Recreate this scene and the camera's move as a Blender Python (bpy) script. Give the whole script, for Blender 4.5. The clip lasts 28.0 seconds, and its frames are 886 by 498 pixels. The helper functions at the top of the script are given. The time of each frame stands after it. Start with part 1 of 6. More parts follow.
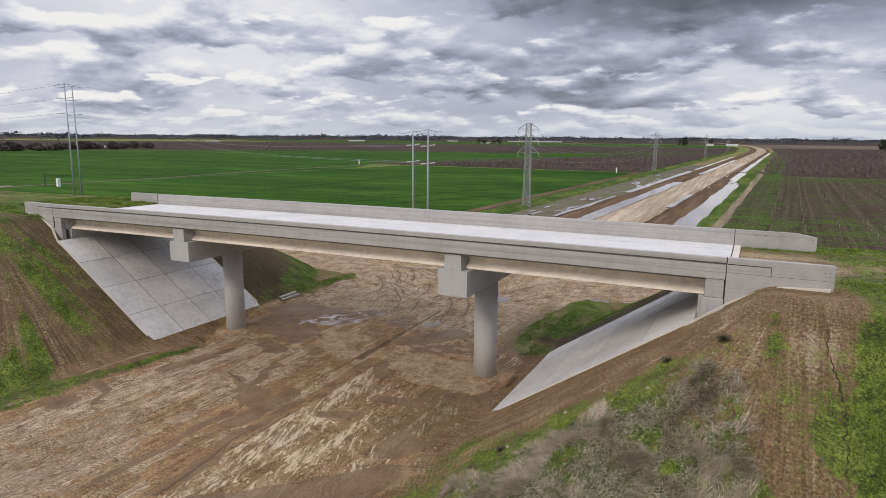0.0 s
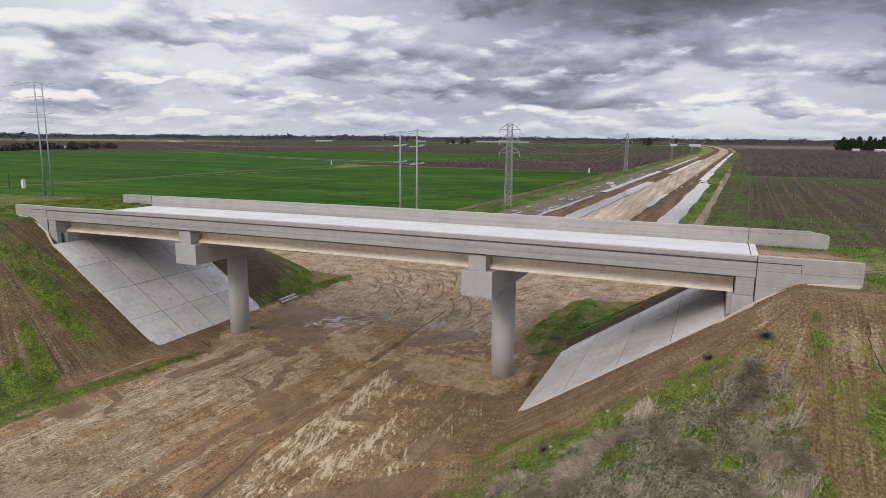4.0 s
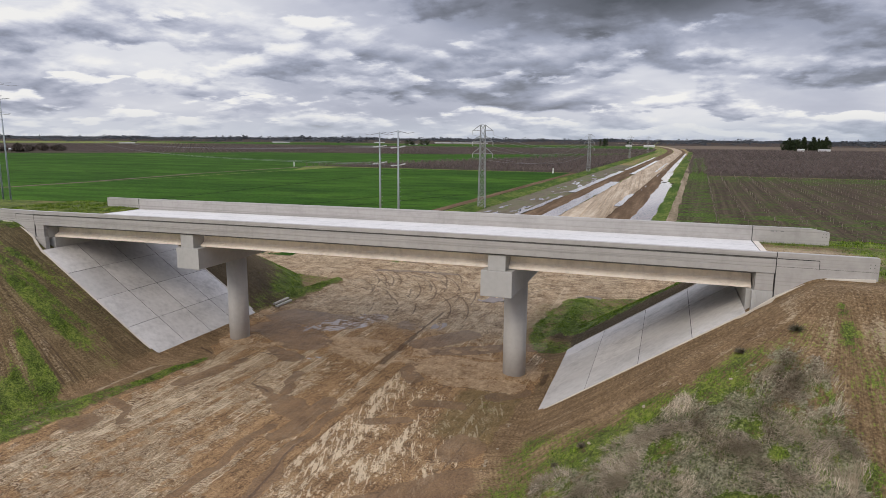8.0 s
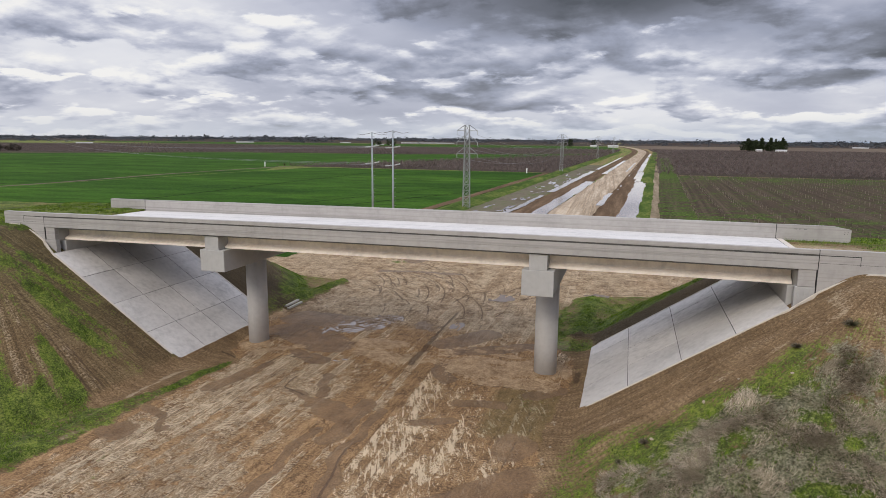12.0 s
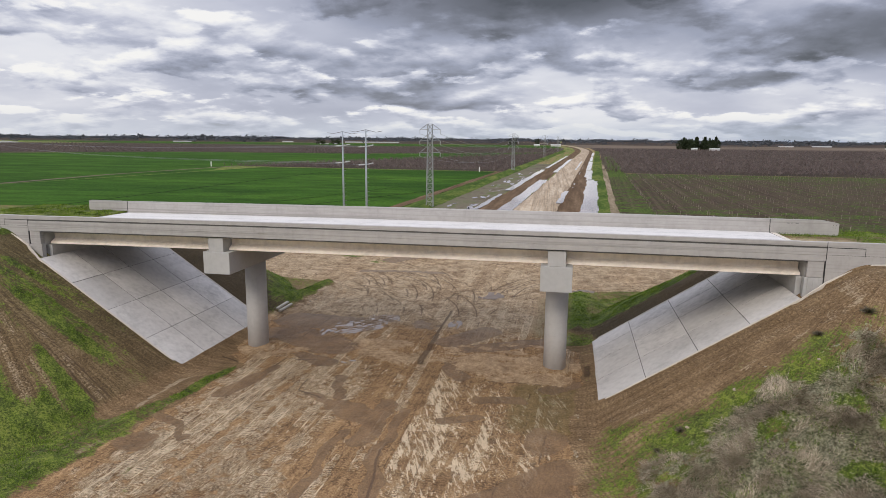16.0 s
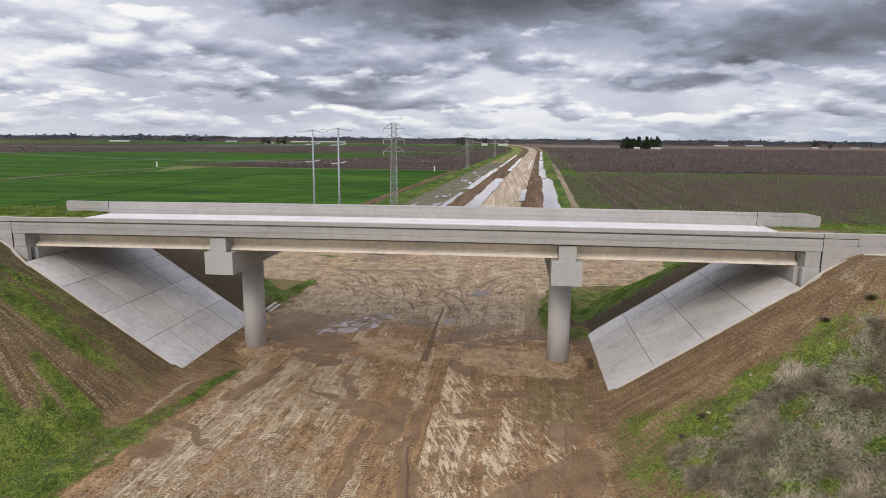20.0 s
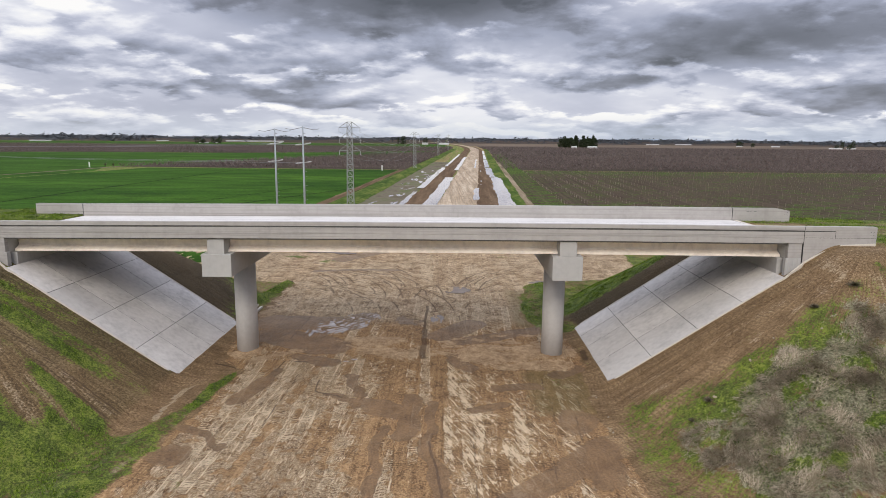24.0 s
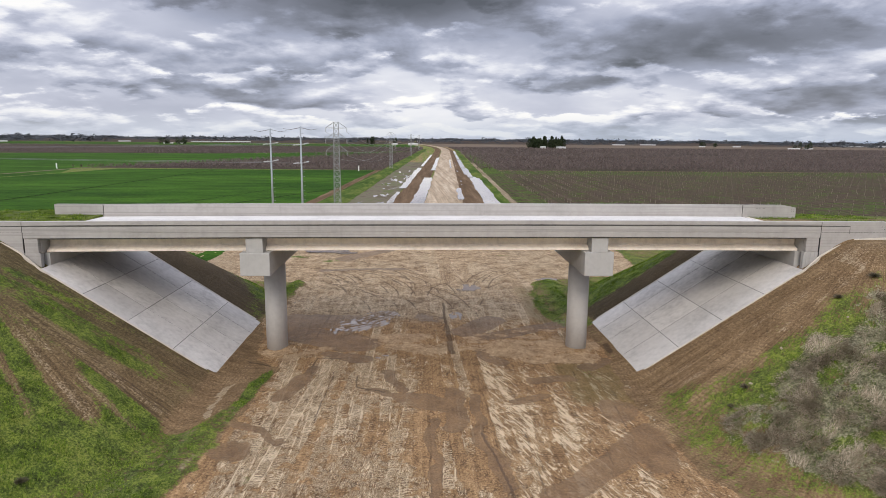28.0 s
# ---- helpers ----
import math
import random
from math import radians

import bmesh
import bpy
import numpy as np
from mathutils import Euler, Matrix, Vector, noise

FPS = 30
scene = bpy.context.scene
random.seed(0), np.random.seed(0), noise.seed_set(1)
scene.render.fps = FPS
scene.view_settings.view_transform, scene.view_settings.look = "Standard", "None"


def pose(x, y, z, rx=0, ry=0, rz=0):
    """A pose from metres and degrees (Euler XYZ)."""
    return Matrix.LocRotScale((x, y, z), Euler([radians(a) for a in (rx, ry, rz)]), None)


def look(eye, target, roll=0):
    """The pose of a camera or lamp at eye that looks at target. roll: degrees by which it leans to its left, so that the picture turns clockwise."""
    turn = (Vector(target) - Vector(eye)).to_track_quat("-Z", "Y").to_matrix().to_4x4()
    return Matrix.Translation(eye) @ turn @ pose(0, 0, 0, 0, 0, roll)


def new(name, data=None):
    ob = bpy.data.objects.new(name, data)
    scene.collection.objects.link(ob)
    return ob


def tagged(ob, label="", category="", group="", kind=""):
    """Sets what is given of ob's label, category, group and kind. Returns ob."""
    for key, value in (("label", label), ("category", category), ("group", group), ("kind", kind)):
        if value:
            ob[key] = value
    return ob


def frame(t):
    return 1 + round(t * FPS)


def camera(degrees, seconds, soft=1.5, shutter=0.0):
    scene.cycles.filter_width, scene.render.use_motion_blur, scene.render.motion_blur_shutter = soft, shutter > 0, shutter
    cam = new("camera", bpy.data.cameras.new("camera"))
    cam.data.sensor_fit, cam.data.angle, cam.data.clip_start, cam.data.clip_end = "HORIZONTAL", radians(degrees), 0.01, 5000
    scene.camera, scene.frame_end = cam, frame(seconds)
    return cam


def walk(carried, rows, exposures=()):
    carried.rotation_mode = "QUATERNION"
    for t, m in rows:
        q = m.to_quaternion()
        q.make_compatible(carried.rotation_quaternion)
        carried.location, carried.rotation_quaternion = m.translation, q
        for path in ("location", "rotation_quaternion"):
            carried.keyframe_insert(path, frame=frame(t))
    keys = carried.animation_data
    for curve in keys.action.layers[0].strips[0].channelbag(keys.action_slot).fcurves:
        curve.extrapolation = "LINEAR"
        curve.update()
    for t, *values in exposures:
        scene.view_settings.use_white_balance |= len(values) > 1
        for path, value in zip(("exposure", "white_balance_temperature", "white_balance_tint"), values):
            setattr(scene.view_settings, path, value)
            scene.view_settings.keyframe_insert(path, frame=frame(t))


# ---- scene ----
cam = camera(70.0, 28.0, soft=0.8)
PATH = [
    (0, (31.595, -44.96, 19.057), (30.724, -43.195, 18.702), 0.4),
    (1, (30.721, -45.378, 19.036), (29.874, -43.601, 18.682), 0.4),
    (2, (29.812, -45.721, 19.031), (28.985, -43.935, 18.677), 0.4),
    (3, (28.892, -46.078, 19.046), (28.086, -44.282, 18.692), 0.4),
    (6, (26.089, -47.172, 19.002), (25.375, -45.337, 18.65), 0.5),
    (7, (25.117, -47.576, 19.023), (24.433, -45.729, 18.672), 0.4),
    (8, (24.079, -48.009, 18.985), (23.421, -46.153, 18.636), 0.4),
    (9, (22.889, -48.389, 18.925), (22.256, -46.524, 18.577), 0.4),
    (10, (21.668, -48.816, 18.971), (21.06, -46.943, 18.622), 0.5),
    (11, (20.343, -49.197, 18.957), (19.761, -47.315, 18.608), 0.5),
    (12, (19.007, -49.618, 18.938), (18.453, -47.728, 18.59), 0.5),
    (15, (15.141, -50.696, 18.858), (14.718, -48.773, 18.509), 0.5),
    (16, (13.864, -51.002, 18.85), (13.48, -49.071, 18.501), 0.5),
    (17, (12.63, -51.216, 18.753), (12.291, -49.276, 18.405), 0.5),
    (18, (11.479, -51.482, 18.704), (11.182, -49.535, 18.354), 0.4),
    (19, (10.434, -51.737, 18.616), (10.171, -49.785, 18.267), 0.4),
    (20, (9.274, -51.995, 18.636), (9.053, -50.038, 18.287), 0.5),
    (21, (8.149, -52.226, 18.638), (7.973, -50.265, 18.289), 0.5),
    (24, (4.593, -52.949, 18.615), (4.56, -50.98, 18.265), 0.5),
    (25, (3.286, -53.248, 18.595), (3.283, -51.279, 18.246), 0.5),
    (26, (1.965, -53.554, 18.582), (1.992, -51.585, 18.233), 0.5),
    (27, (0.612, -53.859, 18.537), (0.666, -51.891, 18.188), 0.5),
    (28, (-0.639, -54.111, 18.534), (-0.571, -52.142, 18.186), 0.5),
]
walk(cam, [(t, look(*row)) for t, *row in PATH], exposures=((0, -0.17), (15, -0.11), (28, 0.04)))

# ---- world and light ----
SUN_EL, SUN_AZ = radians(38), radians(190)
world = bpy.data.worlds.new("overcast_sky")
scene.world = world
world.use_nodes = True


def nd(nt, kind, **values):
    """A node with its sockets set or linked: i_0 or i_Socket_Name."""
    n = nt.nodes.new(kind)
    for k, v in values.items():
        key = k[2:]
        key = int(key) if key.isdigit() else key.replace("_", " ")
        if isinstance(v, bpy.types.NodeSocket):
            nt.links.new(v, n.inputs[key])
        else:
            n.inputs[key].default_value = v
    return n


def m2(nt, op, a, b=0.0):
    n = nt.nodes.new("ShaderNodeMath")
    n.operation = op
    for s, v in ((n.inputs[0], a), (n.inputs[1], b)):
        if isinstance(v, bpy.types.NodeSocket):
            nt.links.new(v, s)
        else:
            s.default_value = v
    return n.outputs[0]


def smooth(nt, v, lo, hi):
    if lo > hi:
        return m2(nt, "SUBTRACT", 1.0, smooth(nt, v, hi, lo))
    n = nd(nt, "ShaderNodeMapRange", i_0=v, i_1=lo, i_2=hi, i_3=0.0, i_4=1.0)
    n.interpolation_type = "SMOOTHSTEP"
    return n.outputs[0]


def nz(nt, vec, scale, detail=4.0, rough=0.55, warp=0.0):
    return nd(nt, "ShaderNodeTexNoise", i_Vector=vec, i_Scale=scale, i_Detail=detail, i_Roughness=rough, i_Distortion=warp).outputs[0]


def mapped(nt, vec, scale=(1, 1, 1), rot=(0, 0, 0), loc=(0, 0, 0)):
    return nd(nt, "ShaderNodeMapping", i_Vector=vec, i_Scale=scale, i_Rotation=rot, i_Location=loc).outputs[0]


def turned(nt, vec, angle, scale, loc=(0, 0, 0)):
    """Grain drawn out along a direction: turned by the angle first, then scaled."""
    return mapped(nt, mapped(nt, vec, (1, 1, 1), (0, 0, angle)), (scale[0], scale[1], 1), (0, 0, 0), loc)


def mixc(nt, fac, a, b):
    n = nt.nodes.new("ShaderNodeMix")
    n.data_type = "RGBA"
    for s, v in ((n.inputs[0], fac), (n.inputs[6], a), (n.inputs[7], b)):
        if isinstance(v, bpy.types.NodeSocket):
            nt.links.new(v, s)
        else:
            s.default_value = v if not isinstance(v, tuple) else (*v[:3], 1.0)
    return n.outputs[2]


def ramp(nt, fac, stops):
    n = nt.nodes.new("ShaderNodeValToRGB")
    nt.links.new(fac, n.inputs[0])
    el = n.color_ramp.elements
    while len(el) < len(stops):
        el.new(0.5)
    for e, (p, c) in zip(el, stops):
        e.position, e.color = p, (*c, 1.0)
    return n.outputs[0]


def build_sky():
    nt = world.node_tree
    nt.nodes.clear()
    gen = nd(nt, "ShaderNodeTexCoord").outputs["Generated"]
    x, y, z = nd(nt, "ShaderNodeSeparateXYZ", i_0=gen).outputs
    zc = m2(nt, "MAXIMUM", z, 0.0)
    den = m2(nt, "ADD", zc, 0.24)
    p = nd(nt, "ShaderNodeCombineXYZ", i_0=m2(nt, "DIVIDE", x, den), i_1=m2(nt, "DIVIDE", y, den), i_2=0.0).outputs[0]

    def puffs(f, scale, seed, warp=0.15):
        return nz(nt, mapped(nt, p, (scale * f, scale * f, 1), (0, 0, 0), (seed, seed * 2.1, 0)), 1.0, 7, 0.54, warp)

    def spot(cx, cz, sx, sz):
        u = m2(nt, "POWER", m2(nt, "DIVIDE", m2(nt, "SUBTRACT", x, cx), sx), 2.0)
        w = m2(nt, "POWER", m2(nt, "DIVIDE", m2(nt, "SUBTRACT", z, cz), sz), 2.0)
        return m2(nt, "EXPONENT", m2(nt, "MULTIPLY", m2(nt, "ADD", u, w), -1.0))

    big = nz(nt, mapped(nt, p, (0.5, 0.5, 1), (0, 0, 0.3), (3.1, 1.7, 0)), 1.0, 5, 0.5, 0.2)
    soft = puffs(1.0, 0.9, 2.2)
    # a high grey veil
    v = m2(nt, "SUBTRACT", 0.60, m2(nt, "MULTIPLY", m2(nt, "SUBTRACT", big, 0.5), 0.7))
    v = m2(nt, "ADD", v, m2(nt, "MULTIPLY", m2(nt, "SUBTRACT", soft, 0.5), 0.45))
    # two decks of broken cumulus in front of it: pale tops, grey bases
    for scale, seed, lo, hi, k in ((1.25, 4.3, 0.465, 0.55, 0.85), (2.4, 7.9, 0.48, 0.56, 0.75)):
        d = puffs(1.0, scale, seed, 0.1)
        lit = m2(nt, "MULTIPLY", m2(nt, "SUBTRACT", d, puffs(0.955, scale, seed, 0.1)), 2.7)
        f = m2(nt, "SUBTRACT", m2(nt, "ADD", 0.665, lit), m2(nt, "MULTIPLY", m2(nt, "SUBTRACT", d, lo), 1.7))
        cover = m2(nt, "MULTIPLY", smooth(nt, d, lo, hi), k)
        v = m2(nt, "ADD", m2(nt, "MULTIPLY", v, m2(nt, "SUBTRACT", 1.0, cover)), m2(nt, "MULTIPLY", f, cover))
    # the heavy banks of cloud ahead, and the thin bright veil to the west
    z = m2(nt, "ADD", z, m2(nt, "MULTIPLY", m2(nt, "SUBTRACT", puffs(1.0, 1.3, 5.5), 0.5), 0.10))
    v = m2(nt, "SUBTRACT", v, m2(nt, "MULTIPLY", spot(-0.04, 0.212, 0.25, 0.055), 0.60))
    v = m2(nt, "SUBTRACT", v, m2(nt, "MULTIPLY", spot(0.40, 0.135, 0.19, 0.036), 0.42))
    v = m2(nt, "SUBTRACT", v, m2(nt, "MULTIPLY", spot(-0.30, 0.115, 0.12, 0.02), 0.16))
    v = m2(nt, "ADD", v, m2(nt, "MULTIPLY", spot(0.30, 0.215, 0.10, 0.04), 0.22))
    v = m2(nt, "ADD", v, m2(nt, "MULTIPLY", smooth(nt, x, -0.3, -0.7), 0.09))
    cloud = ramp(nt, v, [(0.02, (0.098, 0.102, 0.118)), (0.18, (0.150, 0.156, 0.186)), (0.34, (0.235, 0.247, 0.305)), (0.48, (0.37, 0.395, 0.50)), (0.62, (0.57, 0.59, 0.70)), (0.74, (0.84, 0.845, 0.90)), (0.84, (1.0, 0.985, 0.97))])
    z = zc
    haze = mixc(nt, smooth(nt, x, -0.9, 0.6), (0.66, 0.70, 0.78), (0.52, 0.59, 0.70))
    col = mixc(nt, m2(nt, "MULTIPLY", smooth(nt, z, 0.045, 0.0), 0.6), cloud, haze)
    sky = nt.nodes.new("ShaderNodeTexSky")
    sky.sky_type, sky.sun_disc, sky.sun_elevation, sky.sun_rotation = "NISHITA", False, SUN_EL, SUN_AZ
    scaled = nd(nt, "ShaderNodeVectorMath", i_0=sky.outputs[0], i_3=0.10)
    scaled.operation = "SCALE"
    col = mixc(nt, 0.95, scaled.outputs[0], col)
    gain = m2(nt, "ADD", 1.0, m2(nt, "MULTIPLY", smooth(nt, z, 0.25, 0.95), 1.5))
    bg = nd(nt, "ShaderNodeBackground", i_0=col, i_1=gain)
    out = nt.nodes.new("ShaderNodeOutputWorld")
    nt.links.new(bg.outputs[0], out.inputs[0])


build_sky()
sun_data = bpy.data.lights.new("sun", "SUN")
sun_data.energy, sun_data.angle, sun_data.color = 2.0, radians(28), (1.0, 0.905, 0.775)
sun = new("sun", sun_data)
sun.matrix_world = look((0, 0, 100), (0 - 100 * math.sin(SUN_AZ) / math.tan(SUN_EL), 0 - 100 * math.cos(SUN_AZ) / math.tan(SUN_EL), 0))

# ---- materials ----


def material(name):
    m = bpy.data.materials.new(name)
    m.use_nodes = True
    nt = m.node_tree
    bsdf = nt.nodes["Principled BSDF"]
    return m, nt, bsdf


def position(nt):
    return nd(nt, "ShaderNodeNewGeometry").outputs["Position"]


def finish(nt, bsdf, col=None, rough=None, height=None, dist=0.02, strength=0.6, spec=None):
    for key, v in (("Base Color", col), ("Roughness", rough), ("Specular IOR Level", spec)):
        if v is None:
            continue
        if isinstance(v, bpy.types.NodeSocket):
            nt.links.new(v, bsdf.inputs[key])
        else:
            bsdf.inputs[key].default_value = (*v, 1.0) if isinstance(v, tuple) else v
    if height is not None:
        b = nd(nt, "ShaderNodeBump", i_Height=height, i_Distance=dist, i_Strength=strength)
        nt.links.new(b.outputs[0], bsdf.inputs["Normal"])


def concrete(name, tone, var=0.12, streak=0.0, warm=0.0, piece=0.0, board=0.0):
    """Cast concrete: broad blotches, fine grain, run-off streaks."""
    m, nt, b = material(name)
    p = position(nt)
    big = nz(nt, p, 0.35, 5, 0.6)
    mid = nz(nt, mapped(nt, p, (1, 1, 1)), 2.3, 5, 0.6)
    fine = nz(nt, p, 28, 3, 0.6)
    v = m2(nt, "ADD", m2(nt, "MULTIPLY", big, 0.55), m2(nt, "MULTIPLY", mid, 0.45))
    dark = tuple(c * (1 - var * 1.5) for c in tone)
    lite = tuple(min(1, c * (1 + var)) for c in tone)
    col = ramp(nt, v, [(0.3, dark), (0.5, tone), (0.72, lite)])
    if streak:
        s = nz(nt, mapped(nt, p, (1.6, 1.6, 0.12)), 1.0, 6, 0.65)
        col = mixc(nt, m2(nt, "MULTIPLY", smooth(nt, s, 0.5, 0.75), streak), col, tuple(c * 0.55 for c in tone))
    if warm:
        s = nz(nt, mapped(nt, p, (0.5, 0.5, 1.5)), 1.0, 5, 0.6)
        col = mixc(nt, m2(nt, "MULTIPLY", smooth(nt, s, 0.42, 0.7), warm), col, (tone[0] * 0.86, tone[1] * 0.70, tone[2] * 0.55))
    if board:
        s = nz(nt, mapped(nt, p, (0.03, 0.03, 7.0)), 1.0, 4, 0.7)
        w = m2(nt, "MULTIPLY", smooth(nt, s, 0.50, 0.62), board)
        col = mixc(nt, m2(nt, "MULTIPLY", w, m2(nt, "ADD", 0.4, mid)), col, tuple(c * 0.62 for c in tone))
    if piece:
        r = nd(nt, "ShaderNodeObjectInfo").outputs["Random"]
        col = mixc(nt, m2(nt, "MULTIPLY", r, piece), col, tuple(c * 0.6 for c in tone))
    pit = nz(nt, p, 60, 2, 0.5)
    col = mixc(nt, m2(nt, "MULTIPLY", smooth(nt, pit, 0.62, 0.75), 0.25), col, dark)
    finish(nt, b, col, m2(nt, "ADD", 0.72, m2(nt, "MULTIPLY", fine, 0.2)), fine, 0.006, 0.5)
    return m


CONC_BARRIER = concrete("barrier_concrete", (0.37, 0.355, 0.34), 0.13, 0.2, 0, 0, 0.55)
CONC_DECK = concrete("deck_concrete", (0.57, 0.555, 0.54), 0.12, 0.0, 0.0, 0.0, 0.0)
CONC_GIRDER = concrete("girder_concrete", (0.86, 0.782, 0.69), 0.18, 0.26, 0.10)
# Same concrete, darkened so that shade under the deck is in its colour.
CONC_SHADED = concrete("shaded_concrete", (0.17, 0.164, 0.156), 0.12)
CONC_COLUMN = concrete("column_concrete", (0.51, 0.50, 0.49), 0.09, 0.18)
CONC_CAP = concrete("cap_concrete", (0.40, 0.395, 0.385), 0.10, 0.15)
CONC_PAVING = concrete("paving_concrete", (0.60, 0.578, 0.555), 0.26, 0.0, 0.0, 0.45)
CONC_EDGE = concrete("edge_concrete", (0.58, 0.53, 0.46), 0.1)


def plain(name, col, rough=0.6, metal=0.0, var=0.2, scale=3.0):
    m, nt, b = material(name)
    n = nz(nt, position(nt), scale, 5, 0.6)
    finish(nt, b, mixc(nt, n, tuple(c * (1 - var) for c in col), tuple(min(1, c * (1 + var)) for c in col)), rough, n, 0.01, 0.3)
    b.inputs["Metallic"].default_value = metal
    return m


GAP = plain("joint_shadow_filler", (0.03, 0.03, 0.03), 0.9)
# Dark grey that stands for the shadow inside the barrier's reveal groove.
GROOVE_SHADE = plain("groove_shade_grey", (0.10, 0.098, 0.095), 0.9)
STEEL = plain("galvanised_steel", (0.30, 0.335, 0.36), 0.5, 0.15, 0.1, 1.0)
LATTICE = plain("lattice_steel", (0.33, 0.34, 0.34), 0.6, 0.4, 0.15)
INSUL = plain("pale_insulator", (0.46, 0.47, 0.48), 0.35)
CABLE = plain("conductor", (0.22, 0.22, 0.23), 0.5, 0.5)
WHITE = plain("white_paint", (0.78, 0.78, 0.76), 0.6, 0, 0.08)
DARKWOOD = plain("dark_timber", (0.07, 0.05, 0.04), 0.8)
PLANKMAT = plain("weathered_timber", (0.42, 0.38, 0.32), 0.8)
# Blue-grey tint puts distance haze into the far trees' own colour.
HAZED_TREE = plain("hazed_dark_foliage", (0.055, 0.063, 0.072), 0.9, 0, 0.3, 0.01)
TWIG = plain("bare_twig", (0.150, 0.117, 0.104), 0.9, 0, 0.35, 0.05)
BARK = plain("bark", (0.10, 0.08, 0.065), 0.9)
STAKE = plain("stake_wood", (0.33, 0.285, 0.21), 0.8)
SHEDWALL = plain("weathered_shed_wall", (0.52, 0.52, 0.51), 0.7, 0, 0.2, 0.2)
ROOFGREY = plain("shed_roof", (0.45, 0.45, 0.45), 0.6)


def water_material():
    m, nt, b = material("muddy_water")
    p = position(nt)
    n = nz(nt, p, 0.8, 4, 0.6)
    finish(nt, b, mixc(nt, n, (0.30, 0.25, 0.21), (0.38, 0.33, 0.29)), 0.06, nz(nt, p, 1.5, 2, 0.5), 0.01, 0.04, 0.8)
    return m


WATER = water_material()
MURKY = plain("murky_puddle", (0.20, 0.155, 0.12), 0.12, 0.0, 0.25, 1.5)


def ground_material():
    """Soil, mud, grass and straw, told apart by the masks stored on the sheet, with ragged edges."""
    m, nt, b = material("ground_soil_and_grass")
    p = position(nt)

    def mask(name):
        n = nt.nodes.new("ShaderNodeAttribute")
        n.attribute_name = name
        return n.outputs["Fac"]

    def off(v, k):
        return m2(nt, "MULTIPLY", m2(nt, "SUBTRACT", v, 0.5), k)

    def mul(a, c):
        return m2(nt, "MULTIPLY", a, c)

    def add(*vs):
        t = vs[0]
        for v in vs[1:]:
            t = m2(nt, "ADD", t, v)
        return t

    def wave(v):
        return m2(nt, "SINE", v)

    def ridge(v, wide):
        return smooth(nt, m2(nt, "ABSOLUTE", m2(nt, "SUBTRACT", v, 0.5)), wide, wide * 0.3)

    n05 = nz(nt, p, 0.5, 6, 0.62)
    n2 = nz(nt, p, 2.2, 6, 0.65)
    n8 = nz(nt, p, 8.0, 5, 0.65)
    n25 = nz(nt, p, 22.0, 3, 0.6)
    streak = nz(nt, mapped(nt, p, (4.2, 0.16, 1)), 1.0, 5, 0.6, 0.5)
    clod = nz(nt, mapped(nt, p, (2.4, 1.5, 1)), 1.0, 6, 0.62, 1.1)
    grey, dens = mask("grey"), m2(nt, "ADD", mask("pale"), mask("lane_tone"))

    # ---- slope soil, worked by a dozer whose tracks follow the fall
    fu, fv = mask("fall_across"), mask("fall_along")
    lane = nd(nt, "ShaderNodeCombineXYZ", i_0=mul(fu, 2.6), i_1=mul(fv, 0.10), i_2=0.0).outputs[0]
    drag = nz(nt, lane, 1.0, 4, 0.62, 0.15)
    fine_lane = nz(nt, nd(nt, "ShaderNodeCombineXYZ", i_0=mul(fu, 9.0), i_1=mul(fv, 0.35), i_2=3.0).outputs[0], 1.0, 3, 0.6, 0.2)
    bar = wave(add(mul(fv, 21.0), off(n05, 12.0), off(n2, 8.0), off(n8, 4.0), mul(drag, 14.0)))
    cleat = mul(mul(smooth(nt, add(bar, off(n8, 3.0)), 0.1, 0.8), smooth(nt, add(drag, off(n2, 0.25)), 0.46, 0.56)), smooth(nt, n05, 0.42, 0.58))
    tone = add(mul(n05, 0.16), mul(n8, 0.34), mul(n25, 0.16), mul(drag, 0.18), mul(fine_lane, 0.16))
    soil = ramp(nt, tone, [(0.40, (0.085, 0.050, 0.022)), (0.5, (0.235, 0.150, 0.074)), (0.60, (0.460, 0.315, 0.170))])
    olive = ramp(nt, tone, [(0.40, (0.036, 0.029, 0.011)), (0.5, (0.122, 0.095, 0.040)), (0.60, (0.300, 0.235, 0.110))])
    soil = mixc(nt, mul(smooth(nt, mask("olive"), 0.1, 0.7), 0.9), soil, olive)
    soil = mixc(nt, mul(cleat, 0.34), soil, mixc(nt, smooth(nt, mask("olive"), 0.2, 0.7), (0.45, 0.32, 0.19), (0.30, 0.245, 0.135)))
    soil = mixc(nt, mul(smooth(nt, add(bar, off(n8, 2.0)), -0.3, -0.9), mul(smooth(nt, drag, 0.46, 0.56), 0.3)), soil, (0.060, 0.042, 0.020))
    soil = mixc(nt, mul(smooth(nt, mask("dark_soil"), 0.2, 0.8), 0.72), soil, mixc(nt, n8, (0.026, 0.019, 0.009), (0.088, 0.064, 0.032)))
    soil = mixc(nt, mul(smooth(nt, add(mask("dry"), off(n2, 0.6), off(n8, 1.0), off(drag, 0.7)), 0.35, 0.72), 0.8), soil,
                ramp(nt, n8, [(0.35, (0.27, 0.200, 0.120)), (0.65, (0.60, 0.475, 0.320))]))
    soil = mixc(nt, mul(smooth(nt, add(mask("rut"), off(n2, 0.5), off(n8, 0.5)), 0.35, 0.65), 0.75), soil, (0.075, 0.045, 0.025))

